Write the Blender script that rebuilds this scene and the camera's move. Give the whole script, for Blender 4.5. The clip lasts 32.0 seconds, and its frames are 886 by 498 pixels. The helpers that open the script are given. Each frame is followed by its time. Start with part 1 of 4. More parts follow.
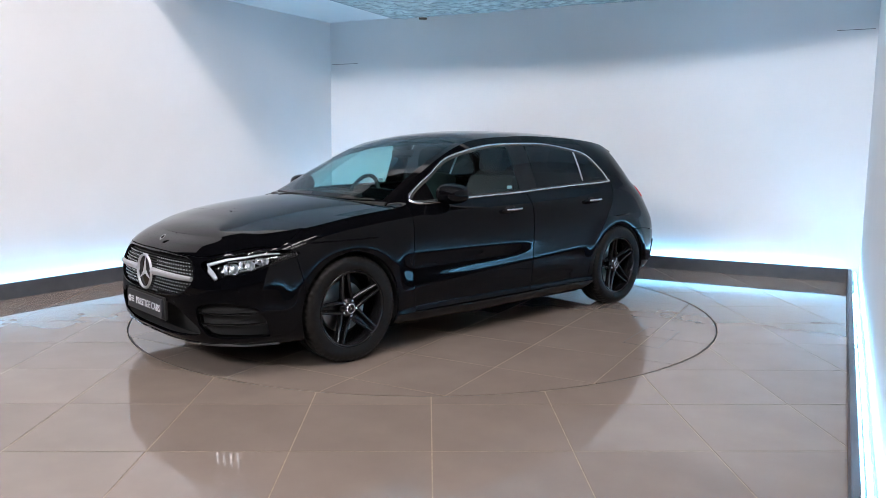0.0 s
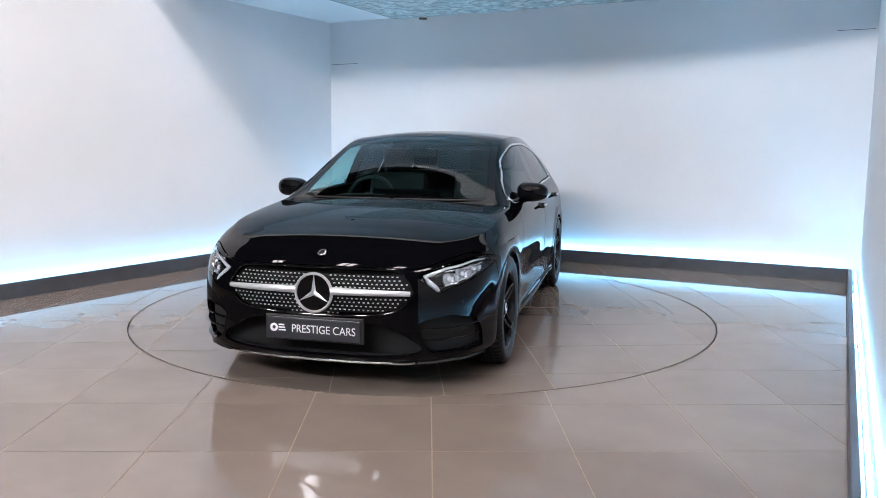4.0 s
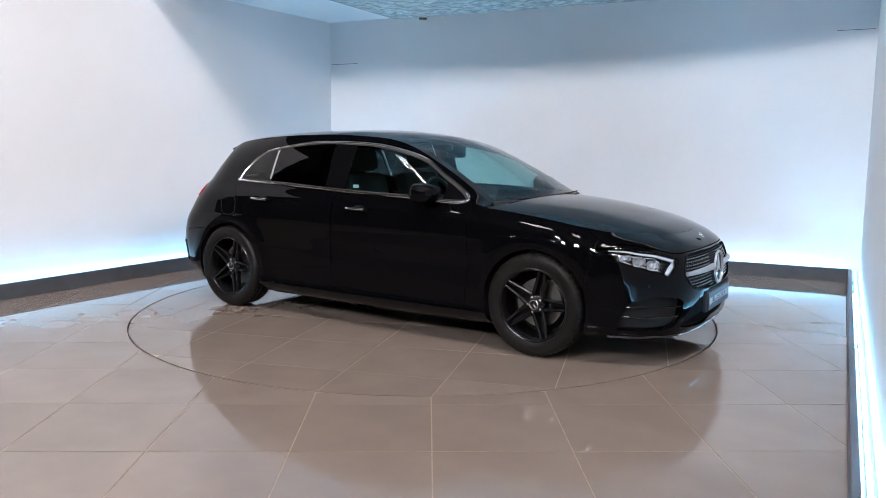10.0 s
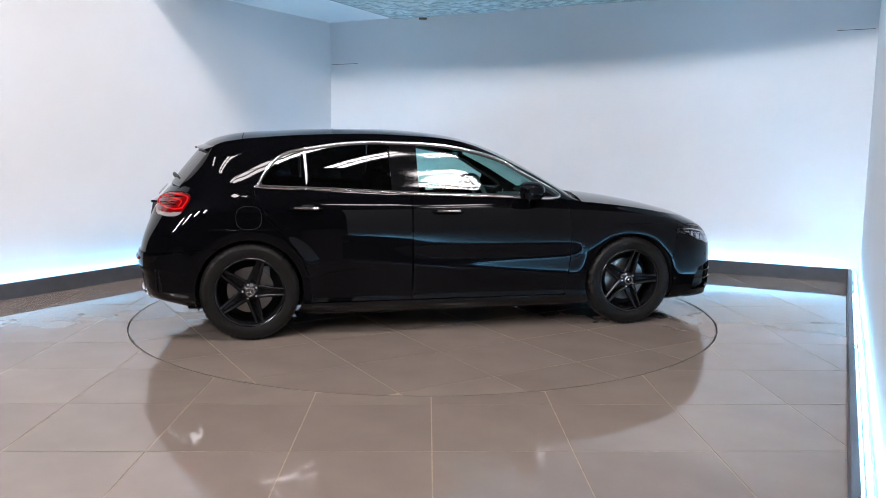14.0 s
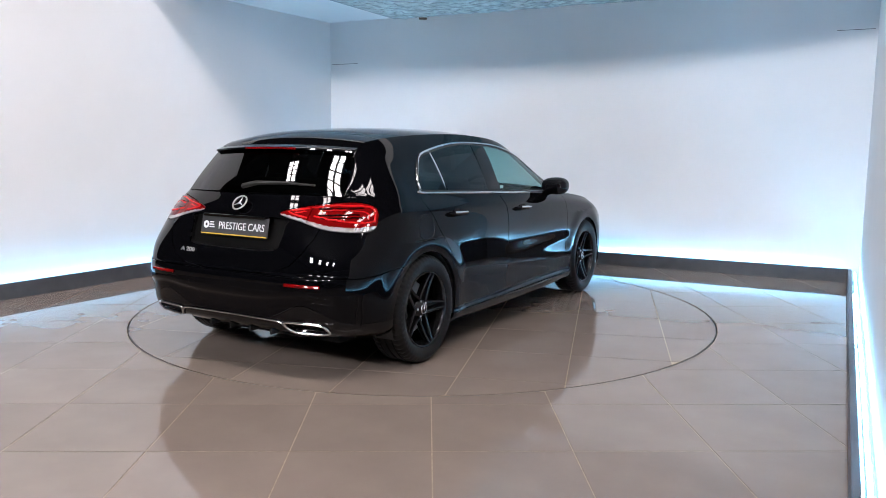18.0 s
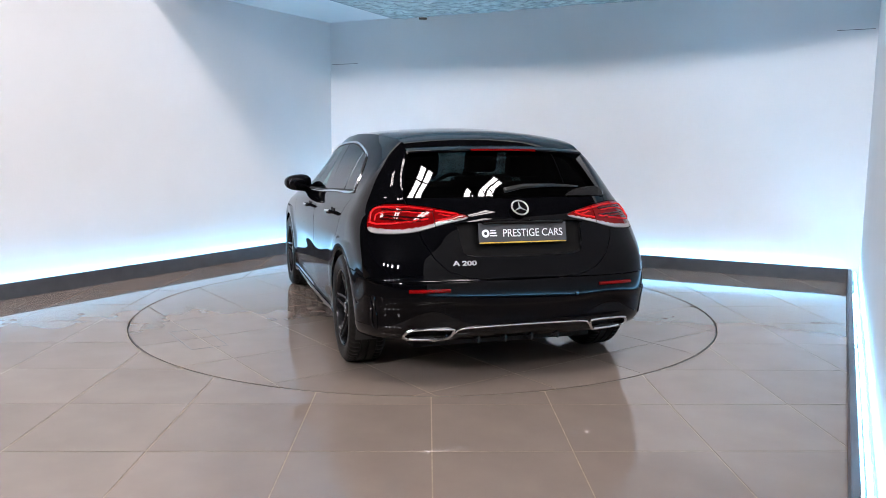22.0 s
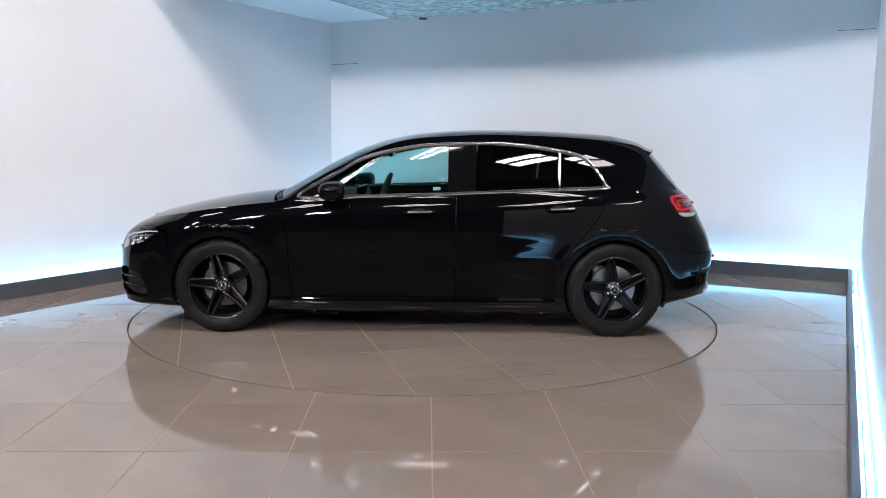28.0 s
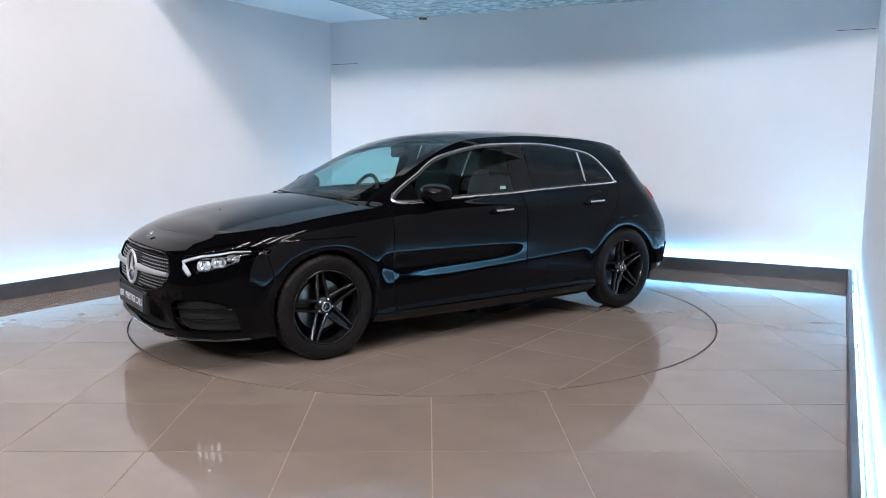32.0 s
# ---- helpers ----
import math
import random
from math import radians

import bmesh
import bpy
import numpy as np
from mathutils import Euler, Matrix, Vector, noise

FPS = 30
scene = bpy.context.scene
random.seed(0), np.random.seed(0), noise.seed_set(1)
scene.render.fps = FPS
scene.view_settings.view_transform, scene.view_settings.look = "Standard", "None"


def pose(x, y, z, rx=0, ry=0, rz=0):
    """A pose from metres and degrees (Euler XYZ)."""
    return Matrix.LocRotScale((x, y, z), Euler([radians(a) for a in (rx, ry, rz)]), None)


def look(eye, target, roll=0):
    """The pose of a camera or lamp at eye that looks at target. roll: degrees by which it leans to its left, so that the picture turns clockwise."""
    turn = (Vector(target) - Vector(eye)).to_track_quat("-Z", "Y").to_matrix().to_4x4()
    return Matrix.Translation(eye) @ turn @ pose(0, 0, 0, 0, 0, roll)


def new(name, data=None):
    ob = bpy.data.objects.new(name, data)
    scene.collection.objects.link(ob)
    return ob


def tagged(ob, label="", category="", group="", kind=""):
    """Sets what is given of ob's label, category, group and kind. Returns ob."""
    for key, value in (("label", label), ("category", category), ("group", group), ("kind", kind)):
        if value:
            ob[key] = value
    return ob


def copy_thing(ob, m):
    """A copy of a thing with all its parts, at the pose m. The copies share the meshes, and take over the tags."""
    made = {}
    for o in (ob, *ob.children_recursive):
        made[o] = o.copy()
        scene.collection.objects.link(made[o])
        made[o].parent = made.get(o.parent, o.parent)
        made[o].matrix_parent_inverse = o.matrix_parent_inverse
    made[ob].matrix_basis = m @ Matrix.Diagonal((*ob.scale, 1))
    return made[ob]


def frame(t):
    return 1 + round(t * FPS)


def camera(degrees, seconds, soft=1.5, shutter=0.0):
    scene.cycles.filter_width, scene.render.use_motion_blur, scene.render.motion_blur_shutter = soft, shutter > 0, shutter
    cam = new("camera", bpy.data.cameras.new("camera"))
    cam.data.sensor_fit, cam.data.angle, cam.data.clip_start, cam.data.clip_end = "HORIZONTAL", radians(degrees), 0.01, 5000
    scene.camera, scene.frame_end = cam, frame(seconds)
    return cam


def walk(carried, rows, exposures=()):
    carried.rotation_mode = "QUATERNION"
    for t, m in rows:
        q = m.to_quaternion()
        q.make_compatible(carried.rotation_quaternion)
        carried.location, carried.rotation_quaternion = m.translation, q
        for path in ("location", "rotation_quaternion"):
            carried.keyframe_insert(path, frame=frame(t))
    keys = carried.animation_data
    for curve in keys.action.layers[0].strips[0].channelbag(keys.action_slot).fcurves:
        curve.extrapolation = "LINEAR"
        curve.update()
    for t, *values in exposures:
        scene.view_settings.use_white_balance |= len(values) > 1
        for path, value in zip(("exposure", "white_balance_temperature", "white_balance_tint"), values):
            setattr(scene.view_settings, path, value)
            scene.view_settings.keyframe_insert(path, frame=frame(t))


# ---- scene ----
# one fixed camera on its tripod beside the side wall
EYE = Vector((0.0134, -6.1612, 1.3078))
YAW, PITCH, ROLL = radians(-1.2051), radians(-7.6368), 0.4426
AHEAD = Vector((-math.sin(YAW) * math.cos(PITCH), math.cos(YAW) * math.cos(PITCH), math.sin(PITCH)))
cam = camera(59.77, 32.0, 0.5)
walk(cam, [(0.0, look(EYE, EYE + AHEAD, ROLL)), (32.0, look(EYE, EYE + AHEAD, ROLL))], [(0.0, 0.1), (32.0, 0.1)])

# ---- world and plan ----
world = bpy.data.worlds.new("world")
world.use_nodes = True
world.node_tree.nodes["Background"].inputs[0].default_value = (0.02, 0.022, 0.025, 1)
world.node_tree.nodes["Background"].inputs[1].default_value = 0.3
scene.world = world

CEIL = 2.88           # ceiling of the bay
HALL = 7.4            # ceiling of the hall in front of it
SKIRT = 0.135         # height of the dark plinth in front of the walls
CORNER2 = Vector((4.2902, 1.2839, 0))     # far corner beside the camera's wall
PLINTH_CORNER = Vector((-1.1546, 4.1473, 0))   # where the lines of the two plinths meet, pushed back to the walls
DL = Vector((0.53468, 0.84505, 0))        # left wall, going in
DB = Vector((0.88507, -0.46546, 0))       # back wall, going right
DR = Vector((-0.47808, -0.87832, 0))      # right wall, coming out
LEFT_SET = 0.12       # how much deeper the gap behind the left plinth is
CORNER = PLINTH_CORNER - DB * LEFT_SET    # back corner of the walls
RING = 2.247


# ---- materials ----
def material(name, colour, rough=0.5, metal=0.0, vary=0.06, scale=6.0, bump=0.0, bump_scale=60.0, coat=0.0, spec=0.5, rough_vary=0.0, per_object=0.0):
    m = bpy.data.materials.new(name)
    m.use_nodes = True
    n, l = m.node_tree.nodes, m.node_tree.links
    b = n["Principled BSDF"]
    b.inputs["Base Color"].default_value = (*colour, 1)
    b.inputs["Roughness"].default_value = rough
    b.inputs["Metallic"].default_value = metal
    b.inputs["Coat Weight"].default_value = coat
    b.inputs["Coat Roughness"].default_value = 0.02
    b.inputs["Specular IOR Level"].default_value = spec
    co = n.new("ShaderNodeTexCoord")
    if vary > 0:
        a = n.new("ShaderNodeTexNoise")
        a.inputs["Scale"].default_value, a.inputs["Detail"].default_value = scale, 6
        l.new(co.outputs["Object"], a.inputs["Vector"])
        r = n.new("ShaderNodeMapRange")
        r.inputs[1].default_value, r.inputs[2].default_value = 0.3, 0.7
        r.inputs[3].default_value, r.inputs[4].default_value = 1 - vary, 1 + vary
        l.new(a.outputs[0], r.inputs[0])
        v = n.new("ShaderNodeVectorMath")
        v.operation = "SCALE"
        v.inputs[0].default_value = colour
        last = r.outputs[0]
        if per_object > 0:
            o = n.new("ShaderNodeObjectInfo")
            q = n.new("ShaderNodeMapRange")
            q.inputs[3].default_value, q.inputs[4].default_value = 1 - per_object, 1 + per_object
            l.new(o.outputs["Random"], q.inputs[0])
            k = n.new("ShaderNodeMath")
            k.operation = "MULTIPLY"
            l.new(last, k.inputs[0]), l.new(q.outputs[0], k.inputs[1])
            last = k.outputs[0]
        l.new(last, v.inputs["Scale"])
        l.new(v.outputs[0], b.inputs["Base Color"])
    if rough_vary > 0:
        a = n.new("ShaderNodeTexNoise")
        a.inputs["Scale"].default_value, a.inputs["Detail"].default_value = scale * 0.6, 4
        l.new(co.outputs["Object"], a.inputs["Vector"])
        r = n.new("ShaderNodeMapRange")
        r.inputs[1].default_value, r.inputs[2].default_value = 0.3, 0.7
        r.inputs[3].default_value, r.inputs[4].default_value = max(0.0, rough - rough_vary), rough + rough_vary
        l.new(a.outputs[0], r.inputs[0])
        l.new(r.outputs[0], b.inputs["Roughness"])
    if bump > 0:
        a = n.new("ShaderNodeTexNoise")
        a.inputs["Scale"].default_value, a.inputs["Detail"].default_value = bump_scale, 4
        l.new(co.outputs["Object"], a.inputs["Vector"])
        d = n.new("ShaderNodeBump")
        d.inputs["Strength"].default_value, d.inputs["Distance"].default_value = bump, 0.01
        l.new(a.outputs[0], d.inputs["Height"])
        l.new(d.outputs[0], b.inputs["Normal"])
    return m


def glow(name, colour, strength):
    m = bpy.data.materials.new(name)
    m.use_nodes = True
    n = m.node_tree.nodes
    b = n["Principled BSDF"]
    b.inputs["Base Color"].default_value = (0.8, 0.8, 0.8, 1)
    b.inputs["Emission Color"].default_value = (*colour, 1)
    b.inputs["Emission Strength"].default_value = strength
    return m


def glass(name, colour, rough=0.0, dark=0.0):
    """A pane: partly a tinted see-through film, with a gloss on top."""
    m = bpy.data.materials.new(name)
    m.use_nodes = True
    n, l = m.node_tree.nodes, m.node_tree.links
    n.remove(n["Principled BSDF"])
    t = n.new("ShaderNodeBsdfTransparent")
    t.inputs[0].default_value = (*colour, 1)
    g = n.new("ShaderNodeBsdfGlossy")
    g.inputs["Roughness"].default_value = rough
    lw = n.new("ShaderNodeLayerWeight")
    lw.inputs[0].default_value = 0.5
    p5 = n.new("ShaderNodeMath")
    p5.operation, p5.inputs[1].default_value = "POWER", 4.5
    l.new(lw.outputs["Facing"], p5.inputs[0])
    f = n.new("ShaderNodeMapRange")
    f.inputs[3].default_value, f.inputs[4].default_value = 0.045, 0.95
    l.new(p5.outputs[0], f.inputs[0])
    mix = n.new("ShaderNodeMixShader")
    l.new(f.outputs[0], mix.inputs[0]), l.new(t.outputs[0], mix.inputs[1]), l.new(g.outputs[0], mix.inputs[2])
    l.new(mix.outputs[0], n["Material Output"].inputs[0])
    return m


WALL = material("white wall paint", (0.78, 0.78, 0.79), 0.55, vary=0.025, scale=1.2, bump=0.08, bump_scale=90)
CEILING = material("white ceiling paint", (0.75, 0.77, 0.78), 0.6, vary=0.03, scale=2)
PLINTH = material("dark grey satin laminate", (0.075, 0.08, 0.09), 0.38, vary=0.12, scale=9, bump=0.05, bump_scale=220)
TILE = material("polished grey porcelain", (0.218, 0.176, 0.150), 0.05, vary=0.07, scale=3.0, bump=0.003, bump_scale=10, rough_vary=0.02, per_object=0.05, spec=0.85)
GROUT = material("sand grout", (0.23, 0.172, 0.12), 0.8, vary=0.2, scale=30)
STEEL_EDGE = material("dark steel edge", (0.012, 0.012, 0.012), 0.45, metal=0.2)
LED = glow("blue-white light strip", (0.2, 0.6, 1.0), 90.0)
HALL_WALL = material("dark hall wall", (0.015, 0.014, 0.014), 0.7, vary=0.1, scale=0.8)
HALL_ROOF = material("dark hall roof", (0.02, 0.02, 0.02), 0.7, vary=0.2, scale=0.5)
HALL_LIGHT = glow("warm white luminaire", (1.0, 0.92, 0.93), 51.0)
FLOOD = glow("white floodlight", (0.97, 0.95, 1.0), 205.0)

PAINT = material("black car paint", (0.0018, 0.0019, 0.0026), 0.025, vary=0.0, spec=0.16)
GLOSS_BLACK = material("gloss black trim", (0.003, 0.003, 0.0035), 0.06, vary=0, spec=0.3)
MATT_BLACK = material("matt black plastic", (0.012, 0.012, 0.012), 0.6, vary=0.1, bump=0.1, bump_scale=400)
# near-black colour stands in for the shade inside openings and under the car
VOID = material("unlit inner shell", (0.004, 0.004, 0.004), 0.9, vary=0)
CHROME = material("chrome", (0.78, 0.79, 0.81), 0.16, metal=1.0, vary=0.02)
SATIN = material("satin silver", (0.55, 0.56, 0.58), 0.33, metal=0.6, vary=0.03)
RUBBER = material("tyre rubber", (0.0085, 0.0078, 0.0072), 0.42, vary=0.15, scale=20, bump=0.08, bump_scale=180, spec=0.14)
RIM = material("satin dark grey alloy", (0.020, 0.020, 0.022), 0.22, metal=0.7, vary=0.06, scale=12)
DISC = material("brake disc steel", (0.30, 0.29, 0.28), 0.35, metal=1.0, vary=0.1, scale=30)
FRONT_GLASS = glass("lightly tinted pane", (0.52, 0.76, 0.75))
PRIVACY = glass("dark privacy pane", (0.045, 0.05, 0.055))
LENS = glass("clear lamp lens", (0.93, 0.95, 0.97))
RED_LENS = material("red lamp lens", (0.15, 0.0015, 0.002), 0.05, vary=0.04, spec=0.25)
RED_GUIDE = material("bright red lens", (0.62, 0.012, 0.014), 0.12, vary=0.03, spec=0.3)
DARK_RED = material("dark red lamp slat", (0.018, 0.0006, 0.0008), 0.08, vary=0.0, spec=0.3)
CLEAR_LENS = material("white lamp lens", (0.33, 0.31, 0.31), 0.15, vary=0.05)
REFLECTOR = material("lamp reflector", (0.80, 0.82, 0.85), 0.22, metal=1.0, vary=0)
DRL = material("pale lamp guide", (0.52, 0.54, 0.57), 0.2, vary=0.05, spec=0.4)
STUD = material("satin grille stud", (0.55, 0.56, 0.58), 0.40, metal=0.2, vary=0.03)
SEAT = material("black seat fabric", (0.016, 0.016, 0.017), 0.75, vary=0.15, scale=25, bump=0.3, bump_scale=300)
PLATE_DARK = material("dark number plate", (0.024, 0.026, 0.032), 0.3, vary=0.05)
LETTER = material("pale lettering", (0.72, 0.74, 0.76), 0.4, vary=0.0)
PLATE_REAR = material("slate grey number plate", (0.06, 0.062, 0.068), 0.12, vary=0.05)
RECESS_BLACK = material("black plate recess", (0.004, 0.004, 0.004), 0.35, vary=0.0, spec=0.15)
YELLOW = material("yellow plate strip", (0.65, 0.42, 0.04), 0.4, vary=0.05)


# ---- mesh helpers ----
def mesh_object(name, verts, faces, mat, parent=None, label="", smooth=True):
    me = bpy.data.meshes.new(name)
    me.from_pydata([tuple(map(float, v)) for v in verts], [], [tuple(map(int, f)) for f in faces])
    me.materials.append(mat)
    if smooth:
        me.polygons.foreach_set("use_smooth", [True] * len(me.polygons))
    me.update()
    ob = new(name, me)
    ob.parent = parent
    return tagged(ob, label) if label else ob


def part(name, bm, mat, parent=None, label="", smooth=False, sharp=35):
    me = bpy.data.meshes.new(name)
    bm.normal_update()
    bm.to_mesh(me)
    bm.free()
    me.materials.append(mat)
    if smooth:
        me.polygons.foreach_set("use_smooth", [True] * len(me.polygons))
        me.set_sharp_from_angle(angle=radians(sharp))
    ob = new(name, me)
    ob.parent = parent
    return tagged(ob, label) if label else ob


def box(bm, x0, x1, y0, y1, z0, z1, bevel=0.0, m=None):
    r = bmesh.ops.create_cube(bm, size=1)
    bmesh.ops.transform(bm, matrix=Matrix.Translation(((x0 + x1) / 2, (y0 + y1) / 2, (z0 + z1) / 2)) @ Matrix.Diagonal((x1 - x0, y1 - y0, z1 - z0, 1)), verts=r["verts"])
    vs = r["verts"]
    if bevel > 0:
        e = list({e for v in vs for e in v.link_edges})
        o = bmesh.ops.bevel(bm, geom=e, offset=bevel, segments=2, affect="EDGES", profile=0.5)
        vs = list({v for f in o["faces"] for v in f.verts} | {v for v in vs if v.is_valid})
    if m is not None:
        bmesh.ops.transform(bm, matrix=m, verts=vs)
    return vs


def prism(bm, outline, z0, z1):
    """An upright prism over a plan outline."""
    a = [bm.verts.new((p[0], p[1], z0)) for p in outline]
    b = [bm.verts.new((p[0], p[1], z1)) for p in outline]
    n = len(a)
    bm.faces.new(a[::-1])
    bm.faces.new(b)
    for i in range(n):
        bm.faces.new((a[i], a[(i + 1) % n], b[(i + 1) % n], b[i]))
    bmesh.ops.recalc_face_normals(bm, faces=bm.faces[:])


def tube(bm, points, radius, sides=8, closed=False, flat=1.0):
    """A round bar along points; flat squeezes it along z."""
    pts = [Vector(p) for p in points]
    n = len(pts)
    rings = []
    for i, p in enumerate(pts):
        a = pts[(i - 1) % n] if closed or i > 0 else p
        b = pts[(i + 1) % n] if closed or i < n - 1 else p
        t = (b - a).normalized()
        s = t.cross(Vector((0, 0, 1)))
        s = s.normalized() if s.length > 1e-4 else Vector((1, 0, 0))
        u = s.cross(t).normalized()
        rad = radius[i] if isinstance(radius, (list, tuple)) else radius
        rings.append([bm.verts.new(p + s * math.cos(k * 2 * math.pi / sides) * rad + u * math.sin(k * 2 * math.pi / sides) * rad * flat) for k in range(sides)])
    for i in range(n if closed else n - 1):
        a, b = rings[i], rings[(i + 1) % n]
        for k in range(sides):
            bm.faces.new((a[k], a[(k + 1) % sides], b[(k + 1) % sides], b[k]))
    if not closed:
        bm.faces.new(rings[0][::-1])
        bm.faces.new(rings[-1])
    bmesh.ops.recalc_face_normals(bm, faces=bm.faces[:])


def lathe(bm, profile, segments, m=None):
    """Profile points (radius, along y) turned about the y axis."""
    rings = []
    for k in range(segments):
        a = 2 * math.pi * k / segments
        rings.append([bm.verts.new((r * math.cos(a), y, r * math.sin(a))) for r, y in profile])
    made = []
    for k in range(segments):
        a, b = rings[k], rings[(k + 1) % segments]
        for i in range(len(profile) - 1):
            made.append(bm.faces.new((a[i], a[i + 1], b[i + 1], b[i])))
    vs = [v for r in rings for v in r]
    if m is not None:
        bmesh.ops.transform(bm, matrix=m, verts=vs)
    return vs


def smooth_through(xs, ys):
    """A smooth curve through the points (xs rising), as a function on arrays."""
    xs, ys = np.array(xs, float), np.array(ys, float)
    s = np.gradient(ys, xs)
    def f(x):
        x = np.asarray(x, float)
        i = np.clip(np.searchsorted(xs, x) - 1, 0, len(xs) - 2)
        h = xs[i + 1] - xs[i]
        t = np.clip((x - xs[i]) / h, 0, 1)
        return ((2 * t**3 - 3 * t**2 + 1) * ys[i] + (t**3 - 2 * t**2 + t) * h * s[i] + (3 * t**2 - 2 * t**3) * ys[i + 1] + (t**3 - t**2) * h * s[i + 1])
    return f


def rounded(points, n=10, closed=True):
    """A smooth outline through plane points."""
    p = np.array(points, float)
    m = len(p)
    out = []
    for i in range(m if closed else m - 1):
        a, b, c, d = (p[(i + k) % m] if closed else p[min(max(i + k, 0), m - 1)] for k in (-1, 0, 1, 2))
        for t in np.linspace(0, 1, n, endpoint=False):
            out.append(0.5 * (2 * b + (c - a) * t + (2 * a - 5 * b + 4 * c - d) * t * t + (3 * b - a - 3 * c + d) * t**3))
    if not closed:
        out.append(p[-1])
    return np.array(out)


def inside(points, poly):
    """Signed distance of plane points to a closed outline; negative inside."""
    P, a = np.asarray(points, float), np.asarray(poly, float)
    b = np.roll(a, -1, 0)
    d = np.full(len(P), 1e9)
    w = np.zeros(len(P), bool)
    for p, q in zip(a, b):
        e = q - p
        t = np.clip(((P - p) @ e) / max(e @ e, 1e-12), 0, 1)
        d = np.minimum(d, np.hypot(*(P - p - t[:, None] * e).T))
        c = (p[1] > P[:, 1]) != (q[1] > P[:, 1])
        if c.any():
            xx = p[0] + (P[:, 1] - p[1]) * e[0] / (e[1] if abs(e[1]) > 1e-12 else 1e-12)
            w ^= c & (P[:, 0] < xx)
    return np.where(w, -d, d)


def clip(V, F, d, keep="in"):
    """The part of a mesh where d is negative (or positive, with keep='out'), cut along d = 0."""
    d = np.asarray(d) if keep == "in" else -np.asarray(d)
    verts, index, cross, faces = [], {}, {}, []
    def old(i):
        if i not in index:
            index[i] = len(verts)
            verts.append(V[i])
        return index[i]
    def cut(i, j):
        k = (min(i, j), max(i, j))
        if k not in cross:
            t = d[i] / (d[i] - d[j])
            cross[k] = len(verts)
            verts.append(V[i] + (V[j] - V[i]) * t)
        return cross[k]
    for f in F:
        s = [d[i] < 0 for i in f]
        if all(s):
            faces.append([old(i) for i in f])
        elif any(s):
            g = []
            for a, i in enumerate(f):
                j = f[(a + 1) % len(f)]
                if s[a]:
                    g.append(old(i))
                if s[a] != s[(a + 1) % len(f)]:
                    g.append(cut(i, j))
            if len(g) > 2:
                faces.append(g)
    return np.array(verts).reshape(-1, 3), faces


def grid_faces(nu, nv):
    return [(i * nv + j, i * nv + j + 1, (i + 1) * nv + j + 1, (i + 1) * nv + j) for i in range(nu - 1) for j in range(nv - 1)]


def mirrored(V, F):
    return np.array(V) * (1, -1, 1), [tuple(f[::-1]) for f in F]


def joined(*pieces):
    vs, fs, k = [], [], 0
    for V, F in pieces:
        if len(V):
            vs.append(np.array(V))
            fs += [tuple(i + k for i in f) for f in F]
            k += len(V)
    return np.concatenate(vs), fs


def shell(name, V, F, mat, parent, label="", thick=0.006, merge=True, weld=0.0006):
    """A sheet-metal or pane piece with thickness to the inside."""
    bm = bmesh.new()
    vs = [bm.verts.new(v) for v in V]
    for f in F:
        g = []
        for i in f:
            if vs[i] not in g:
                g.append(vs[i])
        if len(g) > 2:
            try:
                bm.faces.new(g)
            except ValueError:
                pass
    if merge:
        bmesh.ops.remove_doubles(bm, verts=bm.verts[:], dist=weld)
    bmesh.ops.delete(bm, geom=[v for v in bm.verts if not v.link_faces], context="VERTS")
    bmesh.ops.recalc_face_normals(bm, faces=bm.faces[:])
    if thick > 0:
        bm.normal_update()
        c = sum((f.calc_center_median() * f.calc_area() for f in bm.faces), Vector()) / max(sum(f.calc_area() for f in bm.faces), 1e-9)
        aim = sum(f.normal.dot(f.calc_center_median() - Vector((0, 0, 0.6))) * f.calc_area() for f in bm.faces)
        if aim < 0:
            bmesh.ops.reverse_faces(bm, faces=bm.faces[:])
        bm.normal_update()
        outer = list(bm.verts)
        normals = {v: v.normal.copy() for v in outer}
        rim = [e for e in bm.edges if len(e.link_faces) == 1]
        low = {v: bm.verts.new(v.co - normals[v] * thick) for e in rim for v in e.verts}
        for e in rim:
            a, b = e.verts
            loop = e.link_faces[0]
            order = [l.vert for l in loop.loops]
            i = order.index(a)
            if order[(i + 1) % len(order)] is b:
                a, b = b, a
            f = bm.faces.new((a, b, low[b], low[a]))
    me = bpy.data.meshes.new(name)
    bm.normal_update()
    bm.to_mesh(me)
    bm.free()
    me.materials.append(mat)
    me.polygons.foreach_set("use_smooth", [True] * len(me.polygons))
    me.set_sharp_from_angle(angle=radians(50))
    ob = new(name, me)
    ob.parent = parent
    return tagged(ob, label) if label else ob


# ---- the bay ----
def wall_slab(name, a, b, z0, z1, outward, thick=0.15, mat=WALL, label="white painted plaster wall"):
    bm = bmesh.new()
    o = Vector(outward).normalized() * thick
    prism(bm, [a, b, b + o, a + o], z0, z1)
    return tagged(part(name, bm, mat), label, "wall", kind="structure")


NL, NB, NR = Vector((-DL.y, DL.x, 0)), Vector((-DB.y, DB.x, 0)), Vector((-DR.y, DR.x, 0))
LEFT_END, RIGHT_END = CORNER - DL * 5.1, CORNER2 + DR * 7.6
wall_slab("wall_left", LEFT_END, CORNER + DL * 0.15, 0, CEIL + 0.55, NL)
wall_slab("wall_back", CORNER, CORNER2, 0, CEIL + 0.25, NB)
wall_slab("wall_right", CORNER2 - DR * 0.15, RIGHT_END, 0, CEIL + 0.25, NR)


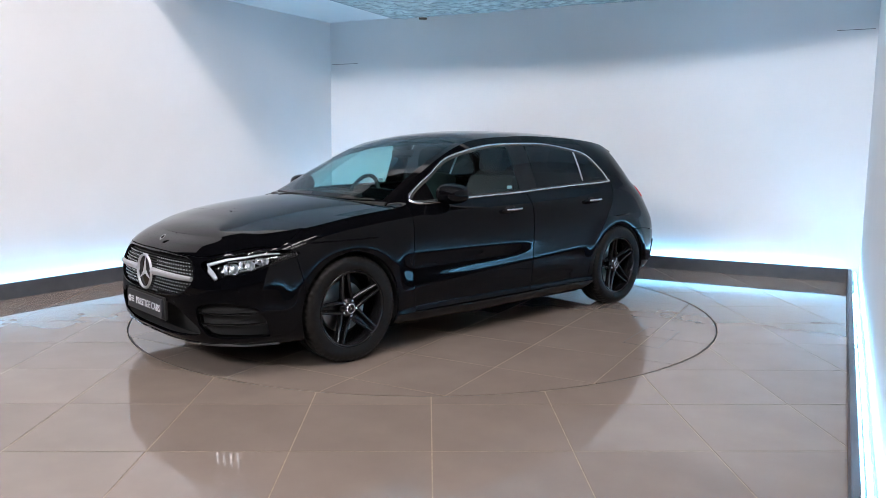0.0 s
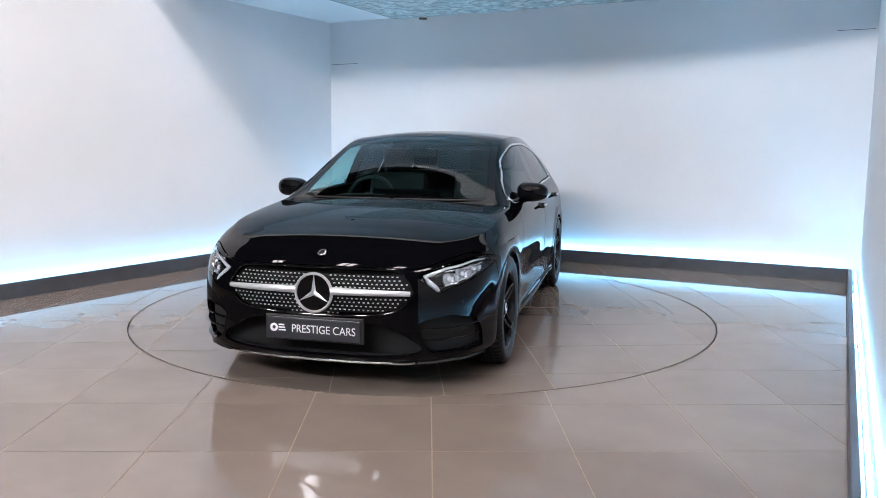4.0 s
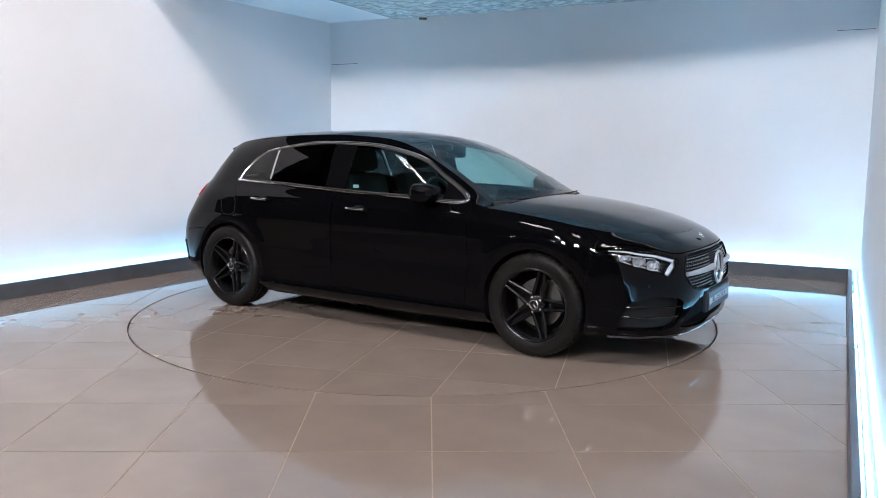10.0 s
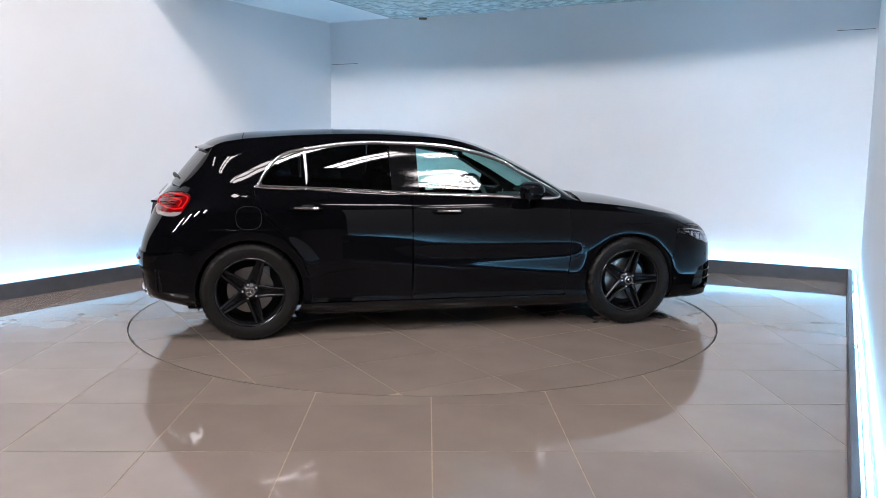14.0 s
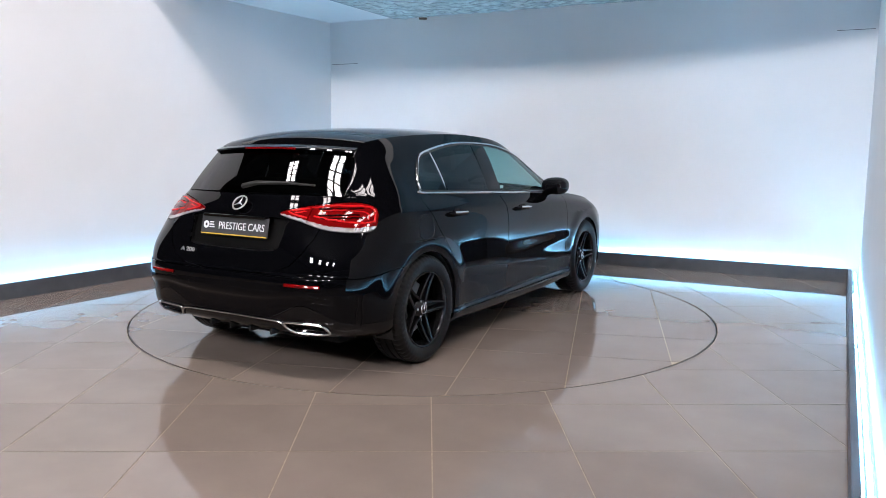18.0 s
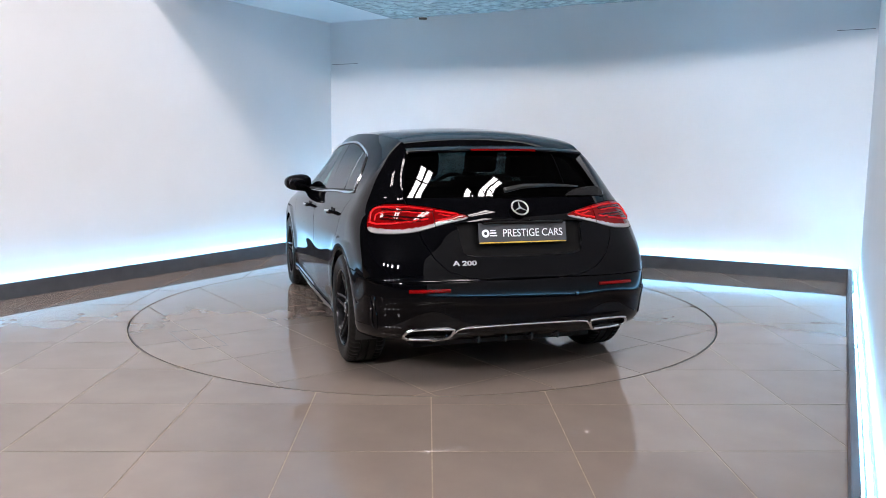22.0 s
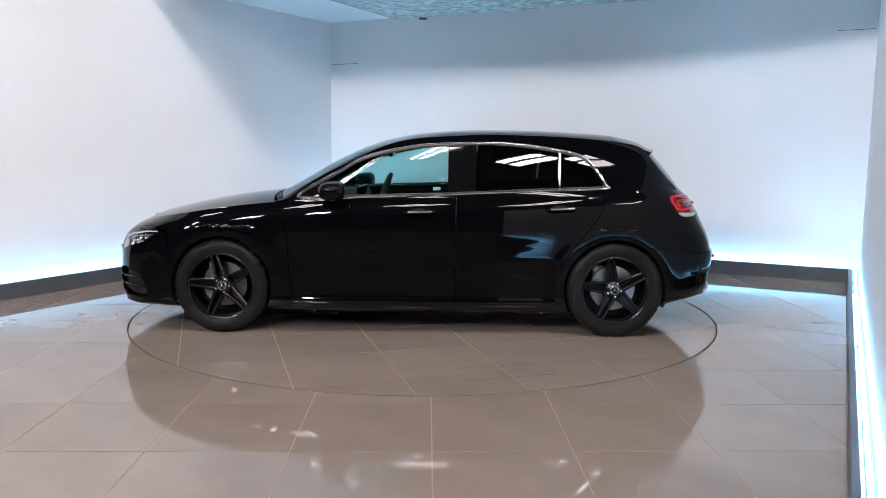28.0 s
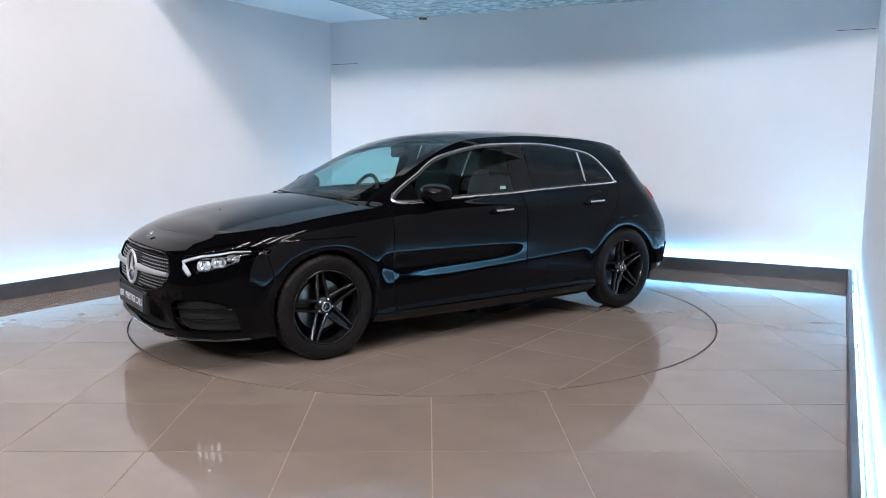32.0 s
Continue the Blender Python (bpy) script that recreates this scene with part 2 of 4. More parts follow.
def meet(p, d, q, e):
    """Where two plan lines meet."""
    k = (q - p).cross(e).z / d.cross(e).z
    return p + d * k


LEDGE = 0.10
SK1 = meet(PLINTH_CORNER - NL * LEDGE, DL, CORNER - NB * LEDGE, DB)
SK2 = meet(CORNER - NB * LEDGE, DB, CORNER2 - NR * LEDGE, DR)
for nm, a, b, n in (("plinth_left", SK1 - DL * 5.0, SK1, NL), ("plinth_back", SK1, SK2, NB), ("plinth_right", SK2, RIGHT_END - NR * LEDGE, NR)):
    bm = bmesh.new()
    prism(bm, [a, b, b + n * 0.03, a + n * 0.03], 0, SKIRT)
    tagged(part(nm, bm, PLINTH), "dark grey plinth board hiding a light strip", "plinth", kind="structure")
    bm = bmesh.new()
    u = (b - a).normalized() * 0.06
    near, low = (0.158, 0.022) if nm == "plinth_left" else (0.054, 0.098)
    prism(bm, [a + n * near + u, b + n * near - u, b + n * (near + 0.014) - u, a + n * (near + 0.014) + u], low, low + 0.014)
    tagged(part("light_strip", bm, LED), "blue-white light strip behind the plinth", "light strip", group="light strips along the walls")

# ceiling sheet of the bay, open towards the hall
F1, F2 = PLINTH_CORNER - DL * 2.9, CORNER2 + DR * 1.9
bm = bmesh.new()
front = [F1, F1 + DB * 3.6, F1 + DB * 4.9 + DL * 0.35, F2]
prism(bm, [CORNER, CORNER2, *front[::-1], F1 - DB * LEFT_SET], CEIL, CEIL + 0.25)
tagged(part("ceiling_bay", bm, CEILING), "white ceiling over the turntable bay", "ceiling", kind="structure")

# crumpled clear film taped under the ceiling along the back wall
FILM = material("crumpled clear film", (0.50, 0.60, 0.60), 0.10, vary=0.25, scale=9, spec=0.6)
bm = bmesh.new()
fv = []
for i in range(90):
    row = []
    for j in range(26):
        p = CORNER + DB * (0.95 + i * 0.045) - NB * (0.004 + j * 0.06)
        n = noise.noise(Vector((i * 0.16, j * 0.45, 3.0))) + 0.6 * noise.noise(Vector((i * 0.4 + j * 0.3, j * 0.9, 9.0)))
        row.append(bm.verts.new((p.x, p.y, CEIL - 0.012 - 0.03 * abs(n) * min(1, i / 5) * min(1, (89 - i) / 8))))
    fv.append(row)
for i in range(89):
    for j in range(25):
        bm.faces.new((fv[i][j], fv[i][j + 1], fv[i + 1][j + 1], fv[i + 1][j]))
tagged(part("ceiling_film", bm, FILM), "crumpled shiny film under the bay ceiling", "plastic film")
bm = bmesh.new()
q = CORNER + DB * 1.38 - NB * 0.02
box(bm, q.x - 0.05, q.x + 0.05, q.y - 0.02, q.y + 0.02, CEIL - 0.05, CEIL - 0.025, 0.008)
tagged(part("tape_roll", bm, material("brown tape", (0.16, 0.10, 0.07), 0.5)), "small brown piece of tape by the ceiling film", "tape")
# hairline board joints in the paint
for nm, c0, d0, n0, s0, s1, zj in (("joint_back", CORNER, DB, NB, 0.02, 0.42, 2.345), ("joint_right", CORNER2, -DB, NB, 0.02, 0.35, 2.44)):
    bm = bmesh.new()
    prism(bm, [c0 + d0 * s0 - n0 * 0.0004, c0 + d0 * s1 - n0 * 0.0004, c0 + d0 * s1 - n0 * 0.002, c0 + d0 * s0 - n0 * 0.002], zj, zj + 0.004)
    tagged(part(nm, bm, HALL_WALL), "hairline joint in the wall paint", "joint", kind="structure")

# the hall behind the camera
bm = bmesh.new()
prism(bm, [(-16, -24), (14, -24), (14, 8), (-16, 8)], HALL, HALL + 0.2)
tagged(part("ceiling_hall", bm, HALL_ROOF), "dark roof of the sales hall", "ceiling", kind="structure")
for nm, a, b, n in (("wall_hall_far", (-16, -24), (14, -24), (0, -1, 0)), ("wall_hall_left", (-16, 8), (-16, -24), (-1, 0, 0)), ("wall_hall_right", (14, -24), (14, 8), (1, 0, 0)), ("wall_hall_rear", (14, 8), (-16, 8), (0, 1, 0))):
    wall_slab(nm, Vector((*a, 0)), Vector((*b, 0)), 0, HALL, n, 0.2, HALL_WALL, "dark wall of the sales hall")

# luminaires under the hall roof: pairs of bright strips with dark cross ties
def luminaire(at, turn, tilt=0, mat=None, long=0.5):
    f = new("luminaire")
    tagged(f, "ceiling luminaire of two bright strips with dark cross ties", "ceiling light", "luminaires of the hall")
    for x in (-0.15, 0.15):
        bm = bmesh.new()
        box(bm, x - 0.105, x + 0.105, -long, long, 0, 0.02)
        part("strip", bm, mat or HALL_LIGHT, f)
    bm = bmesh.new()
    box(bm, -0.30, 0.30, -long - 0.04, long + 0.04, 0.022, 0.07, 0.004)
    part("housing", bm, HALL_ROOF, f)
    for k in (-0.6, -0.2, 0.2, 0.6):
        bm = bmesh.new()
        box(bm, -0.28, 0.28, k * long - 0.015, k * long + 0.015, -0.02, -0.004)
        part("cross_tie", bm, HALL_ROOF, f)
    for y in (-long * 0.8, long * 0.8):
        bm = bmesh.new()
        a = Matrix.Rotation(radians(-tilt), 4, "X") @ Vector((0, 0, HALL - at.z))
        tube(bm, [(0, y, 0.05), (0, y + a.y, a.z)], 0.006, 6)
        part("hanger", bm, HALL_ROOF, f)
    f.matrix_basis = Matrix.Translation(at) @ pose(0, 0, 0, rz=turn) @ pose(0, 0, 0, rx=tilt)


TURN_DB = math.degrees(math.atan2(DB.y, DB.x))
for a, b, half in ((3.85, 0.1, 0.45), (3.85, 2.35, 0.65), (3.85, 4.6, 0.85), (3.85, 6.8, 0.95), (3.85, 9.0, 0.8), (2.2, 7.2, 0.6)):
    luminaire(F1 - DL * a + DB * b + Vector((0, 0, 6.85)), TURN_DB, long=half)
for b in (0.3, 2.2, 4.1, 6.0):
    luminaire(F1 - DL * 12.0 + DB * b + Vector((0, 0, 5.98)), TURN_DB, 72, FLOOD, 0.6)
# and two that shine over the right wall
for x, y in ((6.3, -7.2), (7.1, -7.9)):
    luminaire(Vector((x, y, 6.35)), 45, 68, FLOOD, 0.7)


# ---- floor ----
G0X, G0Y, TS = 0.0393, -2.9805, 0.6124
TILE_T = 0.012


def tile_mesh(name, outline, mat=TILE):
    """One tile with a small bevelled edge, top at z = 0."""
    me = bpy.data.meshes.new(name)
    c = np.mean(outline, 0)
    o = [tuple(p) for p in outline]
    ins = [tuple(np.array(p) + (c - p) / max(np.hypot(*(c - p)), 1e-6) * 0.0002) for p in outline]
    n = len(o)
    v = [(x, y, 0.0) for x, y in ins] + [(x, y, -0.0008) for x, y in o] + [(x, y, -TILE_T) for x, y in o]
    f = [tuple(range(n))]
    for r in (0, 1):
        for i in range(n):
            j = (i + 1) % n
            f.append((r * n + j, r * n + i, (r + 1) * n + i, (r + 1) * n + j))
    me.from_pydata(v, [], f)
    me.materials.append(mat)
    return me


def square(x0, y0, s, gap=0.0030):
    return np.array([(x0 + gap, y0 + gap), (x0 + s - gap, y0 + gap), (x0 + s - gap, y0 + s - gap), (x0 + gap, y0 + s - gap)])


def cut_by_circle(outline, radius, outer):
    """The part of a tile outside (or inside) a circle about the origin, as outlines."""
    p = np.array(outline)
    dense = []
    for a, b in zip(p, np.roll(p, -1, 0)):
        dense += [a + (b - a) * t for t in np.linspace(0, 1, 60, endpoint=False)]
    keep = [q for q in dense if (np.hypot(*q) > radius) == outer]
    if len(keep) == len(dense):
        return p
    if len(keep) < 12:
        return None
    c = np.mean(keep, 0)
    # order along the kept rim, then close along the arc
    flags = [(np.hypot(*q) > radius) == outer for q in dense]
    n = len(dense)
    start = next(i for i in range(n) if flags[i] and not flags[i - 1])
    run = []
    for k in range(n):
        i = (start + k) % n
        if not flags[i]:
            break
        run.append(dense[i])
    corner = [run[0]] + [q for q in run[1:-1] if min(np.hypot(*(q - w)) for w in p) < 1e-6] + [run[-1]]
    a0, a1 = math.atan2(corner[-1][1], corner[-1][0]), math.atan2(corner[0][1], corner[0][0])
    while a1 - a0 > math.pi:
        a1 -= 2 * math.pi
    while a1 - a0 < -math.pi:
        a1 += 2 * math.pi
    arc = [np.array((radius * math.cos(a), radius * math.sin(a))) for a in np.linspace(a0, a1, 14)[1:-1]]
    return np.array(corner + arc)


floor = new("floor")
tagged(floor, "polished grey porcelain tile floor with sandy joints", "floor", kind="structure")
bm = bmesh.new()
outer_ring = [bm.verts.new((RING * math.cos(a), RING * math.sin(a), -0.0012)) for a in np.linspace(0, 2 * math.pi, 96, endpoint=False)]
far = [bm.verts.new((24 * math.cos(a), -8 + 24 * math.sin(a), -0.0012)) for a in np.linspace(0, 2 * math.pi, 96, endpoint=False)]
for i in range(96):
    j = (i + 1) % 96
    bm.faces.new((outer_ring[i], far[i], far[j], outer_ring[j]))
bmesh.ops.recalc_face_normals(bm, faces=bm.faces[:])
part("grout_bed", bm, GROUT, floor)
whole = tile_mesh("tile", square(0, 0, TS))
far_tiles = []
for i in range(-22, 22):
    for j in range(-30, 14):
        x0, y0 = G0X + i * TS, G0Y + j * TS
        c = Vector((x0 + TS / 2, y0 + TS / 2, 0))
        if (c - CORNER).dot(NL) > 0.5 or (c - CORNER).dot(NB) > 0.5:
            continue
        q = square(x0, y0, TS)
        near = -5.6 < c.y and abs(c.x) < 5.2 and (c - CORNER2).dot(NR) < 0.3
        r = np.hypot(*q.T)
        if r.max() < RING + 0.004:
            continue
        if r.min() > RING + 0.004 and np.hypot(c.x, c.y) > RING + 0.35:
            if near:
                t = new("tile", whole)
                t.location = (x0, y0, 0)
                t.parent = floor
            else:
                far_tiles.append((x0, y0))
            continue
        o = cut_by_circle(q, RING + 0.004, True)
        if o is not None:
            t = new("tile", tile_mesh("tile", o))
            t.parent = floor
bm = bmesh.new()
for x0, y0 in far_tiles:
    vs = [bm.verts.new((*p, 0.0)) for p in square(x0, y0, TS)]
    bm.faces.new(vs)
tagged(part("tiles_beyond", bm, TILE, floor), kind="stuff")

# turntable: a tiled disc with a steel rim
turntable = new("turntable")
tagged(turntable, "round tiled turntable set flush in the floor", "turntable")
bm = bmesh.new()
lathe(bm, [(0.0, -0.0012), (RING - 0.0160, -0.0012), (RING - 0.0160, -0.06)], 128, pose(0, 0, 0, 90))
part("disc_bed", bm, GROUT, turntable)
bm = bmesh.new()
lathe(bm, [(RING - 0.0135, -0.02), (RING - 0.0135, -0.004), (RING - 0.006, -0.004), (RING - 0.006, -0.05), (RING + 0.004, -0.05), (RING + 0.004, -0.006)], 160, pose(0, 0, 0, 90))
part("rim", bm, STEEL_EDGE, turntable, "thin dark steel rim")
DISC_TURN = 18.3
for i in range(-5, 5):
    for j in range(-5, 5):
        q = square(0.034 + i * TS, -0.003 + j * TS, TS)
        if np.hypot(*q.T).min() > RING - 0.03:
            continue
        o = cut_by_circle(q, RING - 0.0125, False) if np.hypot(*q.T).max() > RING - 0.0125 else q
        if o is not None:
            t = new("tile", tile_mesh("tile", o))
            t.parent = turntable
            t.rotation_euler = (0, 0, radians(DISC_TURN))
# a service hatch cut into the disc: four fine dark joints
HATCH = ((-0.313, 1.960), (-0.272, 1.717), (-0.792, 1.580), (-0.842, 1.804))
for k in range(4):
    a, b = Vector((*HATCH[k], 0)), Vector((*HATCH[(k + 1) % 4], 0))
    n = (b - a).normalized().cross(Vector((0, 0, 1))) * 0.0020
    bm = bmesh.new()
    prism(bm, [a - n, b - n, b + n, a + n], -0.004, 0.0007)
    part("hatch_joint", bm, STEEL_EDGE, turntable)

# ---- the car: x forward, y to its left, z up; the wheels stand at x = +-AX ----
AX, HUB, TYRE = 1.3645, 0.328, 0.328
XK = (-2.2, -1.9, -1.365, -0.3, 0.7, 1.365, 1.9, 2.3)
# per level: front and rear tip, half width, squareness front and rear, heights along XK
LEVELS = (
    (2.16, -1.99, 0.800, 3.0, 3.8, (0.25, 0.24, 0.18, 0.152, 0.152, 0.165, 0.165, 0.155)),
    (2.235, -2.08, 0.872, 3.2, 4.4, (0.30, 0.29, 0.24, 0.200, 0.200, 0.215, 0.205, 0.195)),
    (2.262, -2.112, 0.886, 3.2, 4.6, (0.42, 0.41, 0.37, 0.34, 0.34, 0.35, 0.33, 0.31)),
    (2.262, -2.118, 0.891, 3.1, 4.6, (0.55, 0.54, 0.51, 0.49, 0.49, 0.48, 0.46, 0.44)),
    (2.250, -2.095, 0.894, 3.0, 4.4, (0.67, 0.67, 0.65, 0.63, 0.62, 0.60, 0.58, 0.56)),
    (2.212, -2.058, 0.893, 2.8, 3.5, (0.80, 0.79, 0.78, 0.765, 0.75, 0.72, 0.68, 0.655)),
    (2.150, -2.012, 0.874, 2.5, 2.85, (0.92, 0.91, 0.90, 0.88, 0.86, 0.808, 0.742, 0.708)),
    (2.06, -1.925, 0.818, 2.32, 2.55, (1.025, 1.02, 1.00, 0.958, 0.935, 0.872, 0.784, 0.738)),
)
WIDE = smooth_through((-2.2, -1.6, -1.2, -0.6, 0.0, 0.6, 1.2, 1.6, 2.2), (0.965, 0.984, 0.990, 0.998, 1.002, 0.999, 0.992, 0.984, 0.96))
NU, NV = 300, 130


def outline(level):
    xf, xr, w, nf, nr, zs = level
    z = smooth_through(XK, zs)
    pts = []
    xa, xb = 1.45, -1.45
    for a in np.linspace(0, math.pi / 2, 200):
        pts.append((xa + (xf - xa) * math.cos(a) ** (2 / nf), w * float(WIDE(xa)) * math.sin(a) ** (2 / nf)))
    for x in np.linspace(xa, xb, 200)[1:-1]:
        pts.append((x, w * float(WIDE(x))))
    for a in np.linspace(math.pi / 2, 0, 200):
        pts.append((xb + (xr - xb) * math.cos(a) ** (2 / nr), w * float(WIDE(xb)) * math.sin(a) ** (2 / nr)))
    p = np.array(pts)
    s = np.concatenate([[0], np.cumsum(np.hypot(*np.diff(p, axis=0).T))])
    s /= s[-1]
    u = np.linspace(0, 1, NU)
    x, y = np.interp(u, s, p[:, 0]), np.interp(u, s, p[:, 1])
    return np.stack([x, y, z(x)], -1)


ROWS = np.array([outline(l) for l in LEVELS])


def lofted(rows, n):
    m = len(rows)
    k = np.arange(m)
    out = np.empty((rows.shape[1], n, 3))
    t = np.linspace(0, m - 1, n)
    for i in range(rows.shape[1]):
        for c in range(3):
            out[i, :, c] = smooth_through(k, rows[:, i, c])(t)
    return out


SIDE = lofted(ROWS, NV)
x, y, z = SIDE[..., 0], SIDE[..., 1], SIDE[..., 2]


def bell(v, at, wide):
    return np.exp(-((v - at) / wide) ** 2)


def step(v, at, wide):
    return 1 / (1 + np.exp(-np.clip((v - at) / wide, -40, 40)))


# sculpting: hollow of the doors, wheel-arch flares
mid = step(x, -1.02, 0.05) * step(-x, -1.0, 0.045)
# tuck of the doors: a fold under the waist that fades to the rear, a crease that rises to the rear, a flared sill
fwd = step(x, -0.16, 0.11)
crease = 0.462 - 0.078 * x
slope = 0.17 * fwd * step(0.622 - z, 0, 0.006) * step(z - 0.535, 0, 0.014) - 0.05 * step(0.595 - z, 0, 0.02) * step(z - crease, 0, 0.008) + 0.07 * step(crease - z, 0, 0.008)
slope = slope * step(z, 0.285, 0.008)
tuck = np.zeros_like(y)
for k in range(NV - 2, -1, -1):
    tuck[:, k] = tuck[:, k + 1] + 0.5 * (slope[:, k] + slope[:, k + 1]) * np.maximum(z[:, k + 1] - z[:, k], 0)
tuck *= step(z, 0.252, 0.007)
y -= mid * tuck
back = step(-x, 1.66, 0.03)
shelf = 0.016 * step(0.596 - z, 0, 0.004) - 0.020 * step(0.455 + 0.03 * bell(y, 0.53, 0.2) - z, 0, 0.006) + 0.008 * step(0.36 - z, 0, 0.01)
x -= back * shelf * np.clip(1 - (y / 0.9) ** 4, 0, 1)
for ax in (AX, -AX):
    r = np.hypot(x - ax, z - HUB)
    y += 0.012 * bell(r, 0.40, 0.07) * (z < 0.75)
SIDE_V, SIDE_F = SIDE.reshape(-1, 3).copy(), grid_faces(NU, NV)
BELT = SIDE[:, -1].copy()
BELT_T = SIDE[:, -1] - SIDE[:, -3]

car = new("car")
tagged(car, "black five-door hatchback with dark alloy wheels on the turntable", "car")

# roof rail line and centre line
RK = (-1.82, -1.76, -1.70, -1.65, -1.60, -1.54, -1.45, -1.2, -0.8, -0.3, 0.2, 0.6, 0.98)
rail_y = smooth_through(RK, (0.618, 0.601, 0.583, 0.565, 0.547, 0.541, 0.547, 0.563, 0.577, 0.585, 0.592, 0.640, 0.715))
rail_z = smooth_through(RK, (1.02, 1.094, 1.168, 1.230, 1.288, 1.318, 1.336, 1.362, 1.382, 1.380, 1.320, 1.14, 0.925))
mid_z = smooth_through((-1.935, -1.88, -1.82, -1.76, -1.70, -1.64, -1.55, -1.15, -0.703, -0.166, 0.194, 0.42, 0.648, 0.924, 1.10), (1.025, 1.100, 1.175, 1.245, 1.308, 1.345, 1.372, 1.414, 1.430, 1.419, 1.370, 1.302, 1.197, 1.040, 0.945))

# greenhouse side between belt and rail
NG = 120
bx = np.linspace(0.98, -1.82, NG)
def belt_at(xq):
    keep = (BELT[:, 1] > 0.45)
    xs, o = BELT[keep, 0], np.argsort(BELT[keep, 0])
    return np.stack([np.interp(xq, xs[o], BELT[keep][o, c]) for c in range(3)], -1), np.stack([np.interp(xq, xs[o], BELT_T[keep][o, c]) for c in range(3)], -1)
b0, bt = belt_at(bx)
rx = bx
r0 = np.stack([rx, rail_y(rx), rail_z(rx)], -1)
NS = 40
G = np.empty((NG, NS, 3))
for i in range(NG):
    L = np.linalg.norm(r0[i] - b0[i])
    t0 = bt[i] / max(np.linalg.norm(bt[i]), 1e-6) * L * 0.55
    t1 = (r0[i] - b0[i]) * 0.9 + np.array((0, -0.35 * L, -0.05 * L))
    t = np.linspace(0, 1, NS)[:, None]
    G[i] = (2 * t**3 - 3 * t**2 + 1) * b0[i] + (t**3 - 2 * t**2 + t) * t0 + (3 * t**2 - 2 * t**3) * r0[i] + (t**3 - t**2) * t1
G_V, G_F = G.reshape(-1, 3), grid_faces(NG, NS)


def crown(edge, centre, n=24, power=2.0):
    w = np.linspace(0, 1, n)
    out = np.empty((len(edge), n, 3))
    for i in range(len(edge)):
        e, c = edge[i], centre[i]
        k = 1 - (1 - w) ** power
        out[i, :, 0] = e[0] + (c[0] - e[0]) * k
        out[i, :, 1] = e[1] * (1 - w)
        out[i, :, 2] = e[2] + (c[2] - e[2]) * k
    return out.reshape(-1, 3), grid_faces(len(edge), n)


def top_sheet(x_edge, x_mid, n=24):
    e = np.stack([x_edge, rail_y(x_edge), rail_z(x_edge)], -1)
    c = np.stack([x_mid, 0 * x_mid, mid_z(x_mid)], -1)
    return crown(e, c, n)


SCREEN = top_sheet(np.linspace(0.98, 0.17, 40), np.linspace(1.08, 0.10, 40))
ROOF = top_sheet(np.linspace(0.17, -1.60, 60), np.linspace(0.10, -1.70, 60))
REAR = top_sheet(np.linspace(-1.60, -1.82, 24), np.linspace(-1.70, -1.93, 24))
# bonnet
hood_z = smooth_through((0.98, 1.10, 1.477, 1.801, 2.033, 2.10), (0.968, 0.957, 0.913, 0.848, 0.78, 0.742))
front = [i for i in range(NU) if BELT[i, 0] > 0.98]
he = BELT[front]
hc = np.stack([np.clip(he[:, 0] + 0.10 * (he[:, 1] / 0.8) ** 2 * (he[:, 0] < 1.6), 0, 3), 0 * he[:, 0], 0 * he[:, 0]], -1)
hc[:, 2] = np.maximum(hood_z(hc[:, 0]), he[:, 2])
HOOD = crown(he, hc, 30, 2.2)


def both(name, V, F, mat, label="", thick=0.006, parent=car):
    """A part on each side of the car."""
    a = shell(name, V, F, mat, parent, label, thick)
    b = shell(name, *mirrored(V, F), mat, parent, label, thick)
    return a, b


def across(name, V, F, mat, label="", thick=0.006, parent=car):
    """A part that runs over the middle of the car."""
    V = np.array(V)
    return shell(name, *joined((V, F), mirrored(V, F)), mat, parent, label, thick, weld=0.002)



# places on the body side, found from two of their coordinates
du, dv = np.gradient(SIDE, axis=0), np.gradient(SIDE, axis=1)
NORM = np.cross(du, dv).reshape(-1, 3)
NORM /= np.maximum(np.linalg.norm(NORM, axis=1), 1e-9)[:, None]
NORM *= np.sign(np.sum(NORM * (SIDE_V - (0, 0, 0.55)), 1))[:, None]
VIEWS = {
    "head": (np.stack([SIDE_V[:, 0] - SIDE_V[:, 1], SIDE_V[:, 2]], -1), SIDE_V[:, 0] > 1.2),
    "tail": (np.stack([-SIDE_V[:, 0] - SIDE_V[:, 1], SIDE_V[:, 2]], -1), SIDE_V[:, 0] < -1.2),
    "front": (SIDE_V[:, 1:], SIDE_V[:, 0] > 1.5),
    "rear": (SIDE_V[:, 1:], SIDE_V[:, 0] < -1.5),
    "side": (SIDE_V[:, [0, 2]], SIDE_V[:, 1] > 0.55),
}


